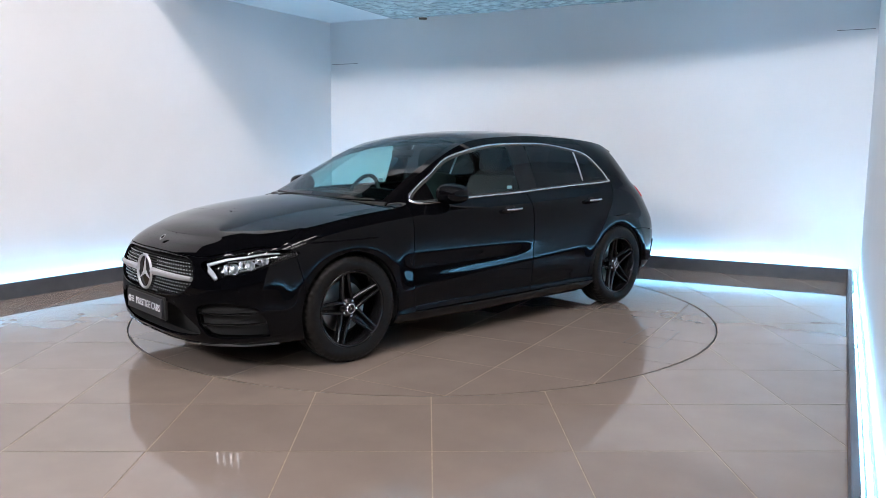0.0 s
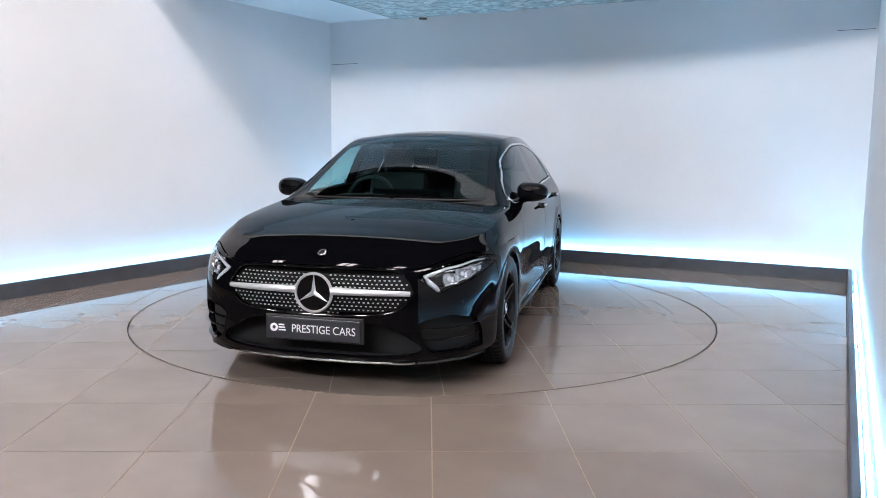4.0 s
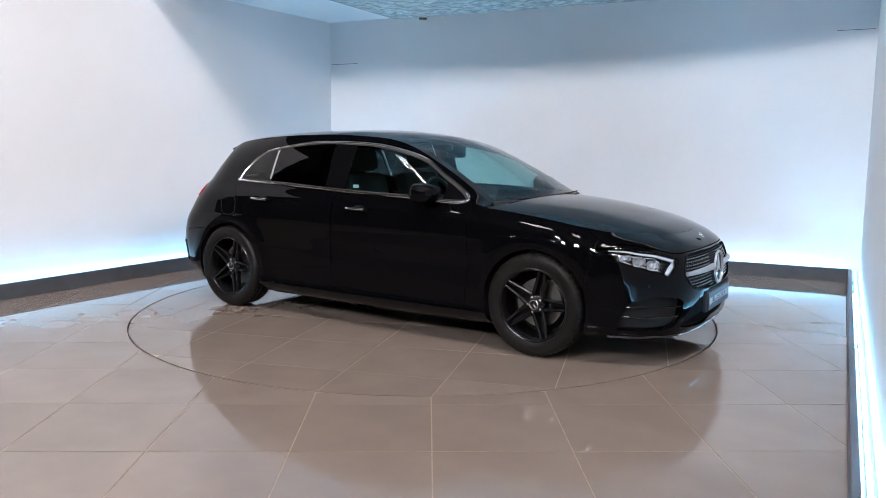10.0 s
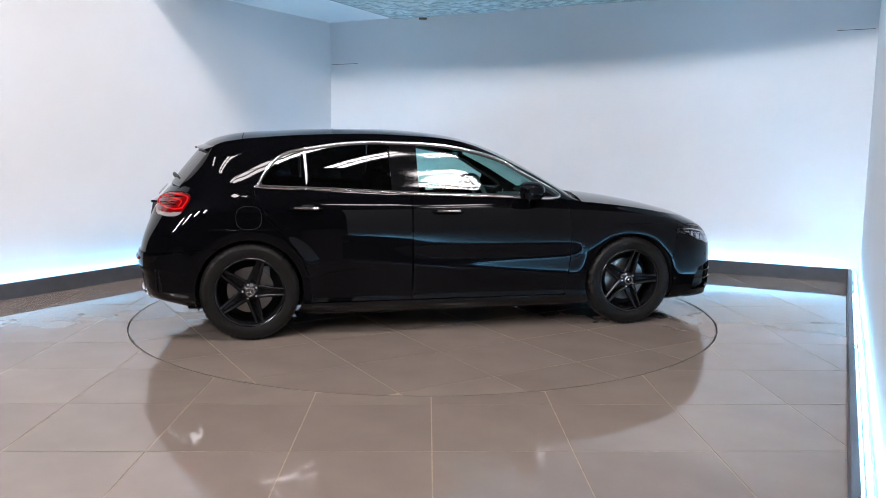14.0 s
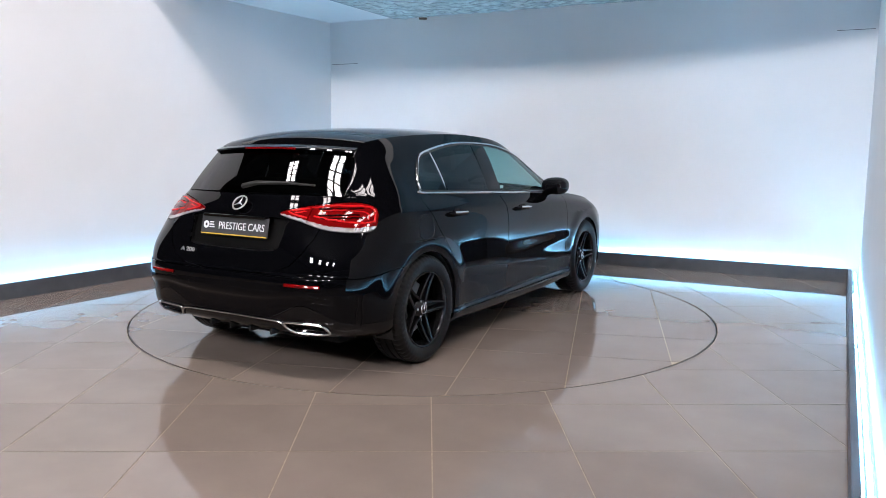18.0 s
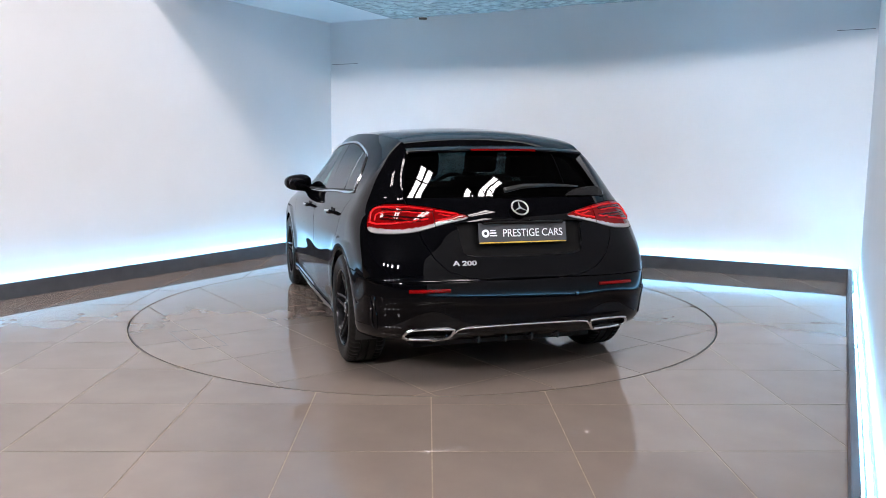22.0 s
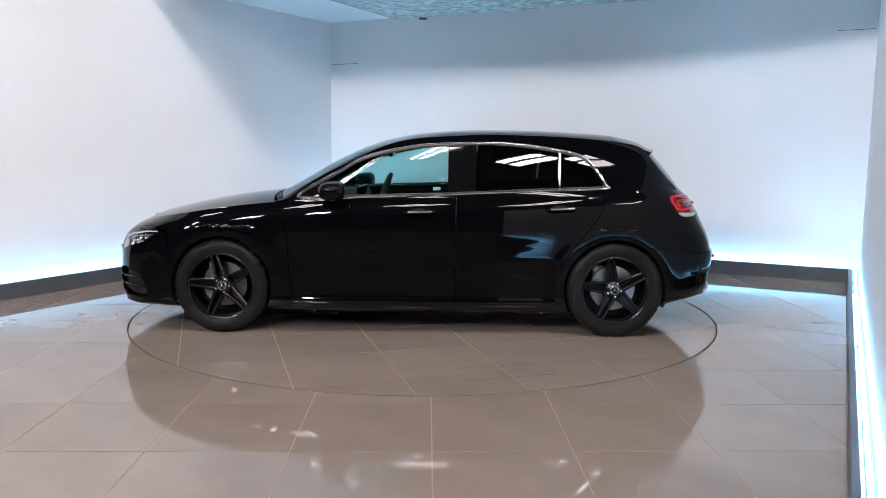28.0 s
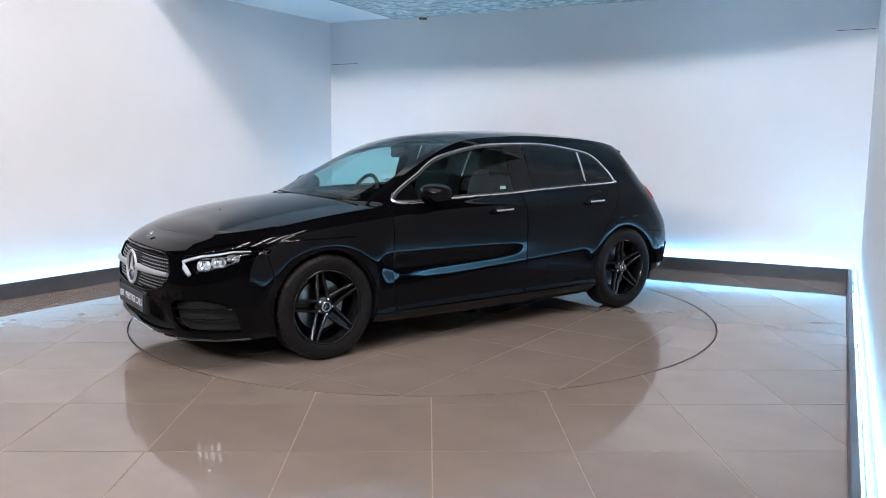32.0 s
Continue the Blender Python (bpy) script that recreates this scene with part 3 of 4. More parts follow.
def onto(view, points, depth=0.0):
    """The 3D places of plane points on the body, sunk by depth; y below zero gives the other side."""
    P, ok = VIEWS[view]
    idx = np.nonzero(ok)[0]
    out = []
    for a, zq in points:
        flip = -1 if view in ("front", "rear") and a < 0 else 1
        d = (P[idx, 0] - a * flip) ** 2 + (P[idx, 1] - zq) ** 2
        near = idx[np.argsort(d)[:5]]
        w = 1 / (np.sqrt((P[near, 0] - a * flip) ** 2 + (P[near, 1] - zq) ** 2) + 1e-4)
        w /= w.sum()
        v, n = (SIDE_V[near] * w[:, None]).sum(0), (NORM[near] * w[:, None]).sum(0)
        if view in ("front", "rear"):
            v[1:] = a * flip, zq
        elif view == "side":
            v[[0, 2]] = a, zq
        v = v - n / np.linalg.norm(n) * depth
        v[1] *= flip
        out.append(v)
    return np.array(out)


def coords(V, view):
    if view == "head":
        return np.stack([V[:, 0] - V[:, 1], V[:, 2]], -1)
    if view == "tail":
        return np.stack([-V[:, 0] - V[:, 1], V[:, 2]], -1)
    return V[:, 1:] if view in ("front", "rear") else V[:, [0, 2]]


GAP = 0.0022


def take(mesh, view, poly, where=None, gap=GAP):
    """Cuts the outline out of a mesh: the piece, and what is left."""
    V, F = mesh
    d = inside(coords(V, view), poly)
    if where is not None:
        d = np.maximum(d, np.where(where(V), -1.0, 1.0))
    return clip(V, F, d + gap, "in"), clip(V, F, d - gap, "out")


def take_by(mesh, f, gap=GAP):
    V, F = mesh
    d = f(V)
    return clip(V, F, d + gap, "in"), clip(V, F, d - gap, "out")


HEAD = rounded([(1.615, 0.645), (1.394, 0.690), (1.127, 0.718), (0.955, 0.717), (0.85, 0.692), (1.04, 0.645), (1.235, 0.602), (1.41, 0.573), (1.487, 0.553), (1.555, 0.59)], 6)
GRILLE = rounded([(-0.2, 0.665), (0, 0.667), (0.2, 0.669), (0.36, 0.667), (0.44, 0.657), (0.475, 0.632), (0.505, 0.59), (0.517, 0.556), (0.497, 0.515), (0.45, 0.473), (0.38, 0.449), (0.2, 0.434), (0, 0.430), (-0.2, 0.430)], 5)
INTAKE = rounded([(-0.2, 0.40), (0.0, 0.40), (0.30, 0.40), (0.42, 0.37), (0.50, 0.325), (0.56, 0.275), (0.53, 0.235), (0.3, 0.212), (0, 0.208), (-0.2, 0.208)], 6)
VENT = np.array([(1.66, 0.392), (1.60, 0.418), (1.40, 0.438), (1.16, 0.405), (1.09, 0.33), (1.065, 0.235), (1.44, 0.228), (1.56, 0.243), (1.63, 0.30)])
TAIL = rounded([(1.70, 0.925), (1.50, 0.966), (1.24, 0.988), (1.05, 0.985), (0.955, 0.955), (0.955, 0.895), (0.995, 0.845), (1.12, 0.834), (1.36, 0.845), (1.54, 0.884)], 6)
GATE = np.array([(-0.2, 1.2), (0.63, 1.2), (0.615, 1.02), (0.59, 0.9), (0.56, 0.80), (0.51, 0.715), (0.44, 0.645), (0.34, 0.608), (0.2, 0.595), (-0.2, 0.592)])
RECESS = rounded([(-0.36, 0.895), (0.0, 0.903), (0.355, 0.895), (0.365, 0.86), (0.355, 0.77), (0.31, 0.722), (0.0, 0.712), (-0.31, 0.722)], 6)
F_DOOR = np.array([(-0.262, 1.2), (-0.262, 0.245), (0.86, 0.245), (0.893, 0.5), (0.884, 0.9), (0.84, 1.2)])
R_DOOR = np.array([(-0.268, 1.2), (-1.34, 1.2), (-1.318, 0.965), (-1.23, 0.82), (-1.10, 0.655), (-1.02, 0.55), (-0.972, 0.42), (-0.95, 0.245), (-0.268, 0.245)])
nose_z = smooth_through((0.3, 0.75, 0.90, 1.0, 1.13, 1.39, 1.6, 1.8, 2.3), (1.2, 0.92, 0.80, 0.738, 0.737, 0.708, 0.676, 0.677, 0.680))
EXHAUST = rounded([(0.41, 0.315), (0.43, 0.335), (0.62, 0.335), (0.665, 0.31), (0.66, 0.285), (0.60, 0.272), (0.46, 0.272), (0.43, 0.285)], 4)

ARCH = 0.352
arch = np.minimum(np.hypot(SIDE_V[:, 0] - AX, SIDE_V[:, 2] - HUB), np.hypot(SIDE_V[:, 0] + AX, SIDE_V[:, 2] - HUB)) - ARCH
rest = clip(SIDE_V, SIDE_F, np.where(SIDE_V[:, 1] > 0.5, arch, 1.0), "out")
nose, rest = take_by(rest, lambda V: np.where(V[:, 0] > 0.9, nose_z(V[:, 0] - V[:, 1]) - V[:, 2], 1.0))
head_patch, rest = take(rest, "head", HEAD, lambda V: V[:, 0] > 1.3)
_, rest = take(rest, "front", GRILLE, lambda V: V[:, 0] > 1.5, 0)
_, rest = take(rest, "front", INTAKE, lambda V: V[:, 0] > 1.5, 0)
_, rest = take(rest, "head", VENT, lambda V: V[:, 0] > 1.3, 0)
bumper, rest = take_by(rest, lambda V: 1.69 + (V[:, 2] - 0.45) * 0.22 - V[:, 0])
tail_patch, rest = take(rest, "tail", TAIL, lambda V: V[:, 0] < -1.3)
_, gate_hole = take(rest, "rear", RECESS, lambda V: V[:, 0] < -1.5, 0)
gate, rest = take(gate_hole, "rear", GATE, lambda V: V[:, 0] < -1.5)
_, rest = take(rest, "rear", EXHAUST, lambda V: V[:, 0] < -1.5, 0)
rear_low, rest = take_by(rest, lambda V: np.maximum(V[:, 2] - 0.592 - 0.03 * step(V[:, 0], -1.8, 0.05), V[:, 0] + 1.45))
diffuser, rear_low = take_by(rear_low, lambda V: V[:, 2] - (0.335 + 0.10 * bell(V[:, 1], 0.53, 0.17)), 0.001)
front_door, rest = take(rest, "side", F_DOOR)
rear_door, rest = take(rest, "side", R_DOOR)
skirt, rest = take_by(rest, lambda V: np.maximum(V[:, 2] - 0.241, np.abs(V[:, 0]) - 1.15))
fender, quarter = clip(*rest, -rest[0][:, 0], "in"), clip(*rest, -rest[0][:, 0], "out")

# greenhouse: chrome line, panes, pillars
DLO = rounded([(0.835, 0.945), (0.57, 1.125), (0.375, 1.228), (0.05, 1.303), (-0.265, 1.328), (-0.625, 1.328), (-0.98, 1.282), (-1.15, 1.235), (-1.255, 1.13), (-1.30, 1.045), (-1.28, 1.022), (-0.8, 1.0), (-0.26, 0.972), (0.3, 0.955)])
dl = inside(G_V[:, [0, 2]], DLO)
pillar = clip(G_V, G_F, dl, "out")
band = clip(G_V, G_F, np.maximum(dl, -dl - 0.019), "in")
panes = clip(G_V, G_F, dl + 0.019, "in")


def slice_x(mesh, a, b, lean=0.0):
    V, F = mesh
    sx = V[:, 0] + (V[:, 2] - 1.1) * lean
    return clip(V, F, np.maximum(a - sx, sx - b), "in")


# ---- large panels ----
wq, rq = np.tile(np.linspace(0, 1, 24), 40), np.repeat(np.linspace(0, 1, 40), 24)
clear = np.minimum(np.minimum(wq - 0.085, 0.95 - rq), rq - 0.05)
across("windscreen", *clip(*SCREEN, -clear, "in"), FRONT_GLASS, "lightly tinted windscreen", 0.004)
across("windscreen_surround", *clip(*SCREEN, -clear, "out"), GLOSS_BLACK, "gloss black windscreen surround", 0.006)
across("roof", *clip(*ROOF, -(ROOF[0][:, 0] + 1.40), "in"), PAINT, "", 0.012)
across("spoiler", *clip(*ROOF, -(ROOF[0][:, 0] + 1.404), "out"), PAINT, "gloss black roof spoiler", 0.016)
tip_row = ROOF[0].reshape(60, 24, 3)[-1]
lip_v, lip_f = [], []
for p in tip_row:
    for dx, dz in ((0.10, 0.012), (0.02, 0.008), (-0.052, -0.016), (-0.054, -0.024), (-0.03, -0.034), (0.02, -0.03)):
        lip_v.append((p[0] + dx, p[1], p[2] + dz))
lip_f = [(i * 6 + j, i * 6 + (j + 1) % 6, i * 6 + 6 + (j + 1) % 6, i * 6 + 6 + j) for i in range(23) for j in range(6)] + [(5, 4, 3, 2, 1, 0)]
across("spoiler_lip", np.array(lip_v), lip_f, PAINT, "gloss black spoiler lip", 0)
across("rear_window", *REAR, PRIVACY, "dark tinted rear window", 0.004)
across("bonnet", *joined(HOOD, nose), PAINT, "", 0.008)
across("front_bumper", *bumper, PAINT, "", 0.02)
across("rear_bumper", *rear_low, PAINT, "", 0.02)
across("diffuser", *diffuser, GLOSS_BLACK, "gloss black lower rear valance", 0.02)
tailgate = across("tailgate", *gate, PAINT, "", 0.012)
both("front_fender", *fender, PAINT)
both("rear_quarter", *joined(quarter, pillar), PAINT)
doors = both("front_door", *front_door, PAINT)
rear_doors = both("rear_door", *rear_door, PAINT)
both("side_skirt", *skirt, GLOSS_BLACK, "gloss black side skirt", 0.02)
both("window_seal", *band, MATT_BLACK, "", 0.006)
both("front_door_window", *slice_x(panes, -0.205, 0.64), FRONT_GLASS, "lightly tinted pane", 0.004)
both("mirror_triangle", *slice_x(panes, 0.643, 2), GLOSS_BLACK, "", 0.006)
both("centre_pillar_cover", *slice_x(panes, -0.40, -0.207), GLOSS_BLACK, "gloss black pillar cover", 0.006)
both("rear_door_window", *slice_x(panes, -0.965, -0.402, 0.06), PRIVACY, "dark privacy pane", 0.004)
both("window_divider", *slice_x(panes, -0.985, -0.967, 0.06), SATIN, "satin silver bar", 0.008)
both("quarter_window", *slice_x(panes, -2, -0.987, 0.06), PRIVACY, "dark privacy pane", 0.004)


def bar(name, points, radius, mat, parent=car, label="", sides=8, flat=1.0, closed=False):
    bm = bmesh.new()
    tube(bm, points, radius, sides, closed, flat)
    return part(name, bm, mat, parent, label, smooth=True)


def on_glass(points, lift):
    """Places on the greenhouse side over points in x and z, lifted off the surface."""
    out = []
    for a, zq in points:
        d = np.hypot(G_V[:, 0] - a, G_V[:, 2] - zq)
        near = np.argsort(d)[:6]
        w = 1 / (d[near] + 1e-3)
        yq = (G_V[near, 1] * w).sum() / w.sum()
        out.append((a, yq + lift, zq + lift * 0.3))
    return out


ring = np.array(DLO)
ring = ring + (ring.mean(0) - ring) / np.linalg.norm(ring.mean(0) - ring, axis=1)[:, None] * 0.006
bead = on_glass(ring, 0.001)
bar("window_trim", bead, 0.0085, CHROME, car, "bright chrome window trim", closed=True)
bar("window_trim", [(p[0], -p[1], p[2]) for p in bead], 0.0085, CHROME, car, "bright chrome window trim", closed=True)


def flip_y(points):
    return [(p[0], -p[1], p[2]) for p in points]


def offset_patch(mesh, depth):
    """A patch of the body moved inwards along its own normals."""
    V, F = mesh
    n = np.zeros_like(V)
    for f in F:
        a, b, c = V[f[0]], V[f[1]], V[f[2]]
        k = np.cross(b - a, c - a)
        for i in f:
            n[i] += k
    n /= np.maximum(np.linalg.norm(n, axis=1), 1e-12)[:, None]
    n *= np.sign(np.sum(n * (V - (0, 0, 0.55)), 1))[:, None]
    return V - n * depth, F


# ---- front end ----
def plane_sheet(name, poly, x_at, mat, parent=car, label="", thick=0.01):
    """An upright sheet across the car over an outline in y and z."""
    bm = bmesh.new()
    a = [bm.verts.new((x_at, y, z)) for y, z in poly]
    b = [bm.verts.new((x_at - thick, y, z)) for y, z in poly]
    bm.faces.new(a)
    bm.faces.new(b[::-1])
    for i in range(len(a)):
        j = (i + 1) % len(a)
        bm.faces.new((a[j], a[i], b[i], b[j]))
    bmesh.ops.recalc_face_normals(bm, faces=bm.faces[:])
    return part(name, bm, mat, parent, label)


def both_sides(half):
    """A closed outline from its half with y from 0 outwards."""
    h = [p for p in half if p[0] >= -1e-6]
    h = sorted(h, key=lambda p: -math.atan2(p[1] - 0.5 * (half[:, 1].max() + half[:, 1].min()), p[0] + 1e-6))
    return h + [(-p[0], p[1]) for p in h[::-1] if p[0] > 1e-6]


grille = plane_sheet("grille", both_sides(GRILLE), 2.155, VOID, label="black grille with small chrome studs")
ring_pts = [tuple(p) for p in onto("front", both_sides(GRILLE), -0.001)]
bar("grille_surround", ring_pts, 0.0032, GLOSS_BLACK, grille, closed=True)
stud = None
rows_n = 12
for r in range(rows_n):
    zq = 0.444 + r * 0.0195
    if abs(zq - 0.556) < 0.022:
        continue
    for k in range(-21, 22):
        yq = (k + (0.5 if r % 2 else 0)) * 0.0255
        if abs(yq) > 0.505 or np.hypot(yq, zq - 0.545) < 0.115 or inside([(abs(yq), zq)], GRILLE)[0] > -0.012:
            continue
        if stud is None:
            bm = bmesh.new()
            box(bm, -0.0012, 0.0012, -0.0052, 0.0052, -0.0033, 0.0033, 0.0006)
            o = part("stud", bm, STUD, grille)
            stud = o.data
        else:
            o = new("stud", stud)
            o.parent = grille
        v = onto("front", [(yq, zq)], 0.012)[0]
        o.location = v
        o.rotation_euler = (0, 0, math.atan2(v[1], 1.6) * 0.7)
bm = bmesh.new()
for i in range(16):
    zq = 0.438 + i * 0.0145
    ys = [y for y in np.linspace(-0.51, 0.51, 41) if inside([(abs(y), zq)], GRILLE)[0] < -0.006]
    if len(ys) > 2:
        tube(bm, onto("front", [(y, zq) for y in ys], 0.022), 0.0035, 4)
part("inner_mesh", bm, RECESS_BLACK, grille)


def emblem(name, radius, parent, where, mat=CHROME, disc=True, width=0.14):
    """A ring with three arms, its face along +x."""
    e = new(name)
    e.parent = parent
    bm = bmesh.new()
    lathe(bm, [(radius * (1 - width), 0.0), (radius * (1 - width * 0.8), radius * 0.10), (radius * (1 - width * 0.3), radius * 0.10), (radius, 0.0)], 48, pose(0, 0, 0, 0, 0, -90))
    part("ring", bm, mat, e, smooth=True)
    for k in range(3):
        a = math.pi / 2 + k * 2 * math.pi / 3
        bm = bmesh.new()
        c, s = math.cos(a), math.sin(a)
        tip, wide = radius * (1 - width * 0.5), radius * 0.13
        base = [bm.verts.new((0, c * tip, s * tip)), bm.verts.new((0, -s * wide, c * wide)), bm.verts.new((0, s * wide, -c * wide))]
        top = bm.verts.new((radius * 0.13, 0, 0))
        for i in range(3):
            bm.faces.new((base[i], base[(i + 1) % 3], top))
        bmesh.ops.recalc_face_normals(bm, faces=bm.faces[:])
        part("arm", bm, mat, e)
    if disc:
        bm = bmesh.new()
        lathe(bm, [(0, -radius * 0.04), (radius * 0.9, -radius * 0.04)], 32, pose(0, 0, 0, 0, 0, -90))
        part("backing", bm, GLOSS_BLACK, e)
    e.matrix_basis = where
    return e


emblem("front_emblem", 0.108, car, pose(2.262, 0, 0.545, 0, -3, 0), SATIN)
emblem("bonnet_badge", 0.023, car, pose(2.146, 0, 0.742, 0, -48, 0), CHROME, True, 0.3)
for sy in (1, -1):
    pts = onto("front", [(y, 0.557 - 0.004 * (y / 0.5) ** 2) for y in np.linspace(0.10, 0.505, 14)], -0.006)
    pts = [tuple(p) if sy > 0 else (p[0], -p[1], p[2]) for p in pts]
    bar("grille_bar", pts, [0.021 - 0.008 * i / 13 for i in range(14)], SATIN, car, "satin silver grille bar", 10)

# number plates: dark dealer plates
def letters(text, size, mat, parent, m, name="lettering", bold=0.0):
    cu = bpy.data.curves.new(name, "FONT")
    cu.body, cu.size, cu.extrude, cu.align_x, cu.align_y = text, size, 0.0012, "CENTER", "CENTER"
    cu.offset = bold
    tmp = bpy.data.objects.new(name, cu)
    me = bpy.data.meshes.new_from_object(tmp)
    bpy.data.objects.remove(tmp)
    me.materials.clear()
    me.materials.append(mat)
    o = new(name, me)
    o.parent = parent
    o.matrix_basis = m
    return o


def dealer_plate(name, m, strip=None):
    p = new(name)
    p.parent = car
    bm = bmesh.new()
    box(bm, -0.006, 0.004, -0.26, 0.26, -0.0555, 0.0555, 0.003)
    part("panel", bm, PLATE_REAR if strip else PLATE_DARK, p, "slate grey plate with a yellow edge" if strip else "dark grey plate")
    letters("PRESTIGE CARS", 0.058, LETTER, p, pose(0.0042, 0.058, -0.002, 90, 0, 90) @ Matrix.Diagonal((0.90, 1.03, 1, 1)))
    bm = bmesh.new()
    lathe(bm, [(0.009, 0.0), (0.009, 0.0015), (0.022, 0.0015), (0.022, 0.0)], 24, pose(0.0045, -0.220, 0, 0, 0, -90))
    part("mark_ring", bm, LETTER, p)
    for k in range(3):
        bm = bmesh.new()
        box(bm, 0.004, 0.0055, -0.194, -0.162 + 0.004 * k, 0.012 - k * 0.014, 0.019 - k * 0.014)
        part("mark_bar", bm, LETTER, p)
    if strip is not None:
        bm = bmesh.new()
        box(bm, 0.004, 0.005, -0.257, 0.257, -0.054, -0.048)
        part("edge_strip", bm, strip, p)
    p.matrix_basis = m
    return p


dealer_plate("front_plate", pose(2.275, 0, 0.352, 0, -2, 0))
bm = bmesh.new()
box(bm, 2.245, 2.268, -0.275, 0.275, 0.285, 0.42, 0.006)
part("plate_holder", bm, MATT_BLACK, car)
dealer_plate("rear_plate", pose(-2.052, 0, 0.838, 0, -12, 180), YELLOW)

# lower intake and side vents
# near-black backings put the shade of the openings into their colour
plane_sheet("lower_intake", both_sides(INTAKE), 2.14, VOID, label="dark lower air intake")
mouth = np.array(both_sides(INTAKE))
front_loop = onto("front", mouth, 0.004)
back_loop = np.stack([np.full(len(mouth), 2.135), mouth[:, 0], mouth[:, 1]], -1)
n = len(mouth)
shell("intake_wall", np.concatenate([front_loop, back_loop]), [(i, (i + 1) % n, n + (i + 1) % n, n + i) for i in range(n)], VOID, car, "", 0)
vent_back = take((SIDE_V, SIDE_F), "head", VENT, lambda V: V[:, 0] > 1.3, 0)[0]
both("side_vent", *offset_patch(vent_back, 0.045), VOID, "dark side air vent", 0)
for zq, q0, q1 in ((0.375, 1.12, 1.63), (0.315, 1.10, 1.60)):
    pts = onto("head", [(q, zq - 0.012 * (q - q0)) for q in np.linspace(q0, q1, 12)], 0.008)
    for ps in (pts, flip_y(pts)):
        bar("vent_fin", [tuple(p) for p in ps], 0.009, GLOSS_BLACK, car, sides=8, flat=0.5)
lip = onto("front", [(y, 0.186 - 0.006 * (1 - (y / 0.52) ** 2)) for y in np.linspace(-0.52, 0.52, 31)], -0.004)
bar("lip_trim", [tuple(p) for p in lip], 0.0065, CHROME, car, "chrome front lip strip", flat=1.2)
for sy in (1, -1):
    ps = onto("head", [(q, 0.192) for q in np.linspace(1.62, 1.02, 6)], -0.004)
    bar("splitter", [(p[0], p[1] * sy, p[2]) for p in ps], 0.011, MATT_BLACK, car, flat=0.7)

# headlamps
for sy in (1, -1):
    side_f = (lambda M: M) if sy > 0 else (lambda M: mirrored(*M))
    hl = shell("headlamp", *side_f(offset_patch(head_patch, 0.055)), GLOSS_BLACK, car, "clear headlamp with bright reflectors", 0)
    shell("lens", *side_f(head_patch), LENS, hl, "clear lens", 0.003)
    loop3 = onto("head", HEAD, 0.002)
    low3 = onto("head", HEAD, 0.056)
    V = np.concatenate([loop3, low3]) * (1, sy, 1)
    n = len(HEAD)
    shell("housing", V, [(i, (i + 1) % n, n + (i + 1) % n, n + i) for i in range(n)], GLOSS_BLACK, hl, "", 0)
    guide = onto("head", [(1.0, 0.706), (1.13, 0.703), (1.27, 0.690), (1.40, 0.675), (1.50, 0.658), (1.565, 0.640), (1.545, 0.61), (1.515, 0.585), (1.488, 0.566)], 0.016)
    bar("light_guide", [(p[0], p[1] * sy, p[2]) for p in guide], [0.004, 0.005, 0.006, 0.007, 0.009, 0.012, 0.014, 0.014, 0.010], DRL, hl, "pale white light guide")
    for q, zq, wd, ht in ((1.13, 0.668, 0.040, 0.020), (1.245, 0.645, 0.046, 0.027), (1.37, 0.625, 0.044, 0.029)):
        c = onto("head", [(q, zq)], 0.030)[0] * (1, sy, 1)
        turn = Matrix.Translation(c) @ pose(0, 0, 0, 0, -8, 38 * sy)
        bm = bmesh.new()
        rim_pts = [(math.copysign(abs(math.cos(a)) ** 0.55, math.cos(a)) * wd, math.copysign(abs(math.sin(a)) ** 0.55, math.sin(a)) * ht) for a in np.linspace(0, 2 * math.pi, 28, endpoint=False)]
        rings = [[bm.verts.new(turn @ Vector((dx, y * k, z * k))) for y, z in rim_pts] for dx, k in ((0.004, 1.06), (0.008, 1.0), (-0.014, 0.72), (-0.020, 0.40))]
        for r0_, r1_ in zip(rings, rings[1:]):
            for k in range(28):
                bm.faces.new((r0_[k], r0_[(k + 1) % 28], r1_[(k + 1) % 28], r1_[k]))
        bm.faces.new(rings[-1])
        part("reflector", bm, REFLECTOR, hl, "bright reflector bowl", smooth=True, sharp=30)
        bm = bmesh.new()
        bmesh.ops.create_uvsphere(bm, u_segments=16, v_segments=10, radius=ht * 0.52)
        bmesh.ops.transform(bm, matrix=turn @ Matrix.Translation((-0.010, 0, 0)), verts=bm.verts[:])
        part("projector", bm, DRL, hl, "pale projector lens", smooth=True)
    for q0, q1, za, zb in ((1.02, 1.40, 0.694, 0.664), (1.10, 1.42, 0.640, 0.588)):
        ps = onto("head", [(q0 + (q1 - q0) * k, za + (zb - za) * k) for k in np.linspace(0, 1, 8)], 0.034)
        bar("reflector_strip", [(p[0], p[1] * sy, p[2]) for p in ps], 0.009, REFLECTOR, hl, "bright reflector strip", flat=0.6)

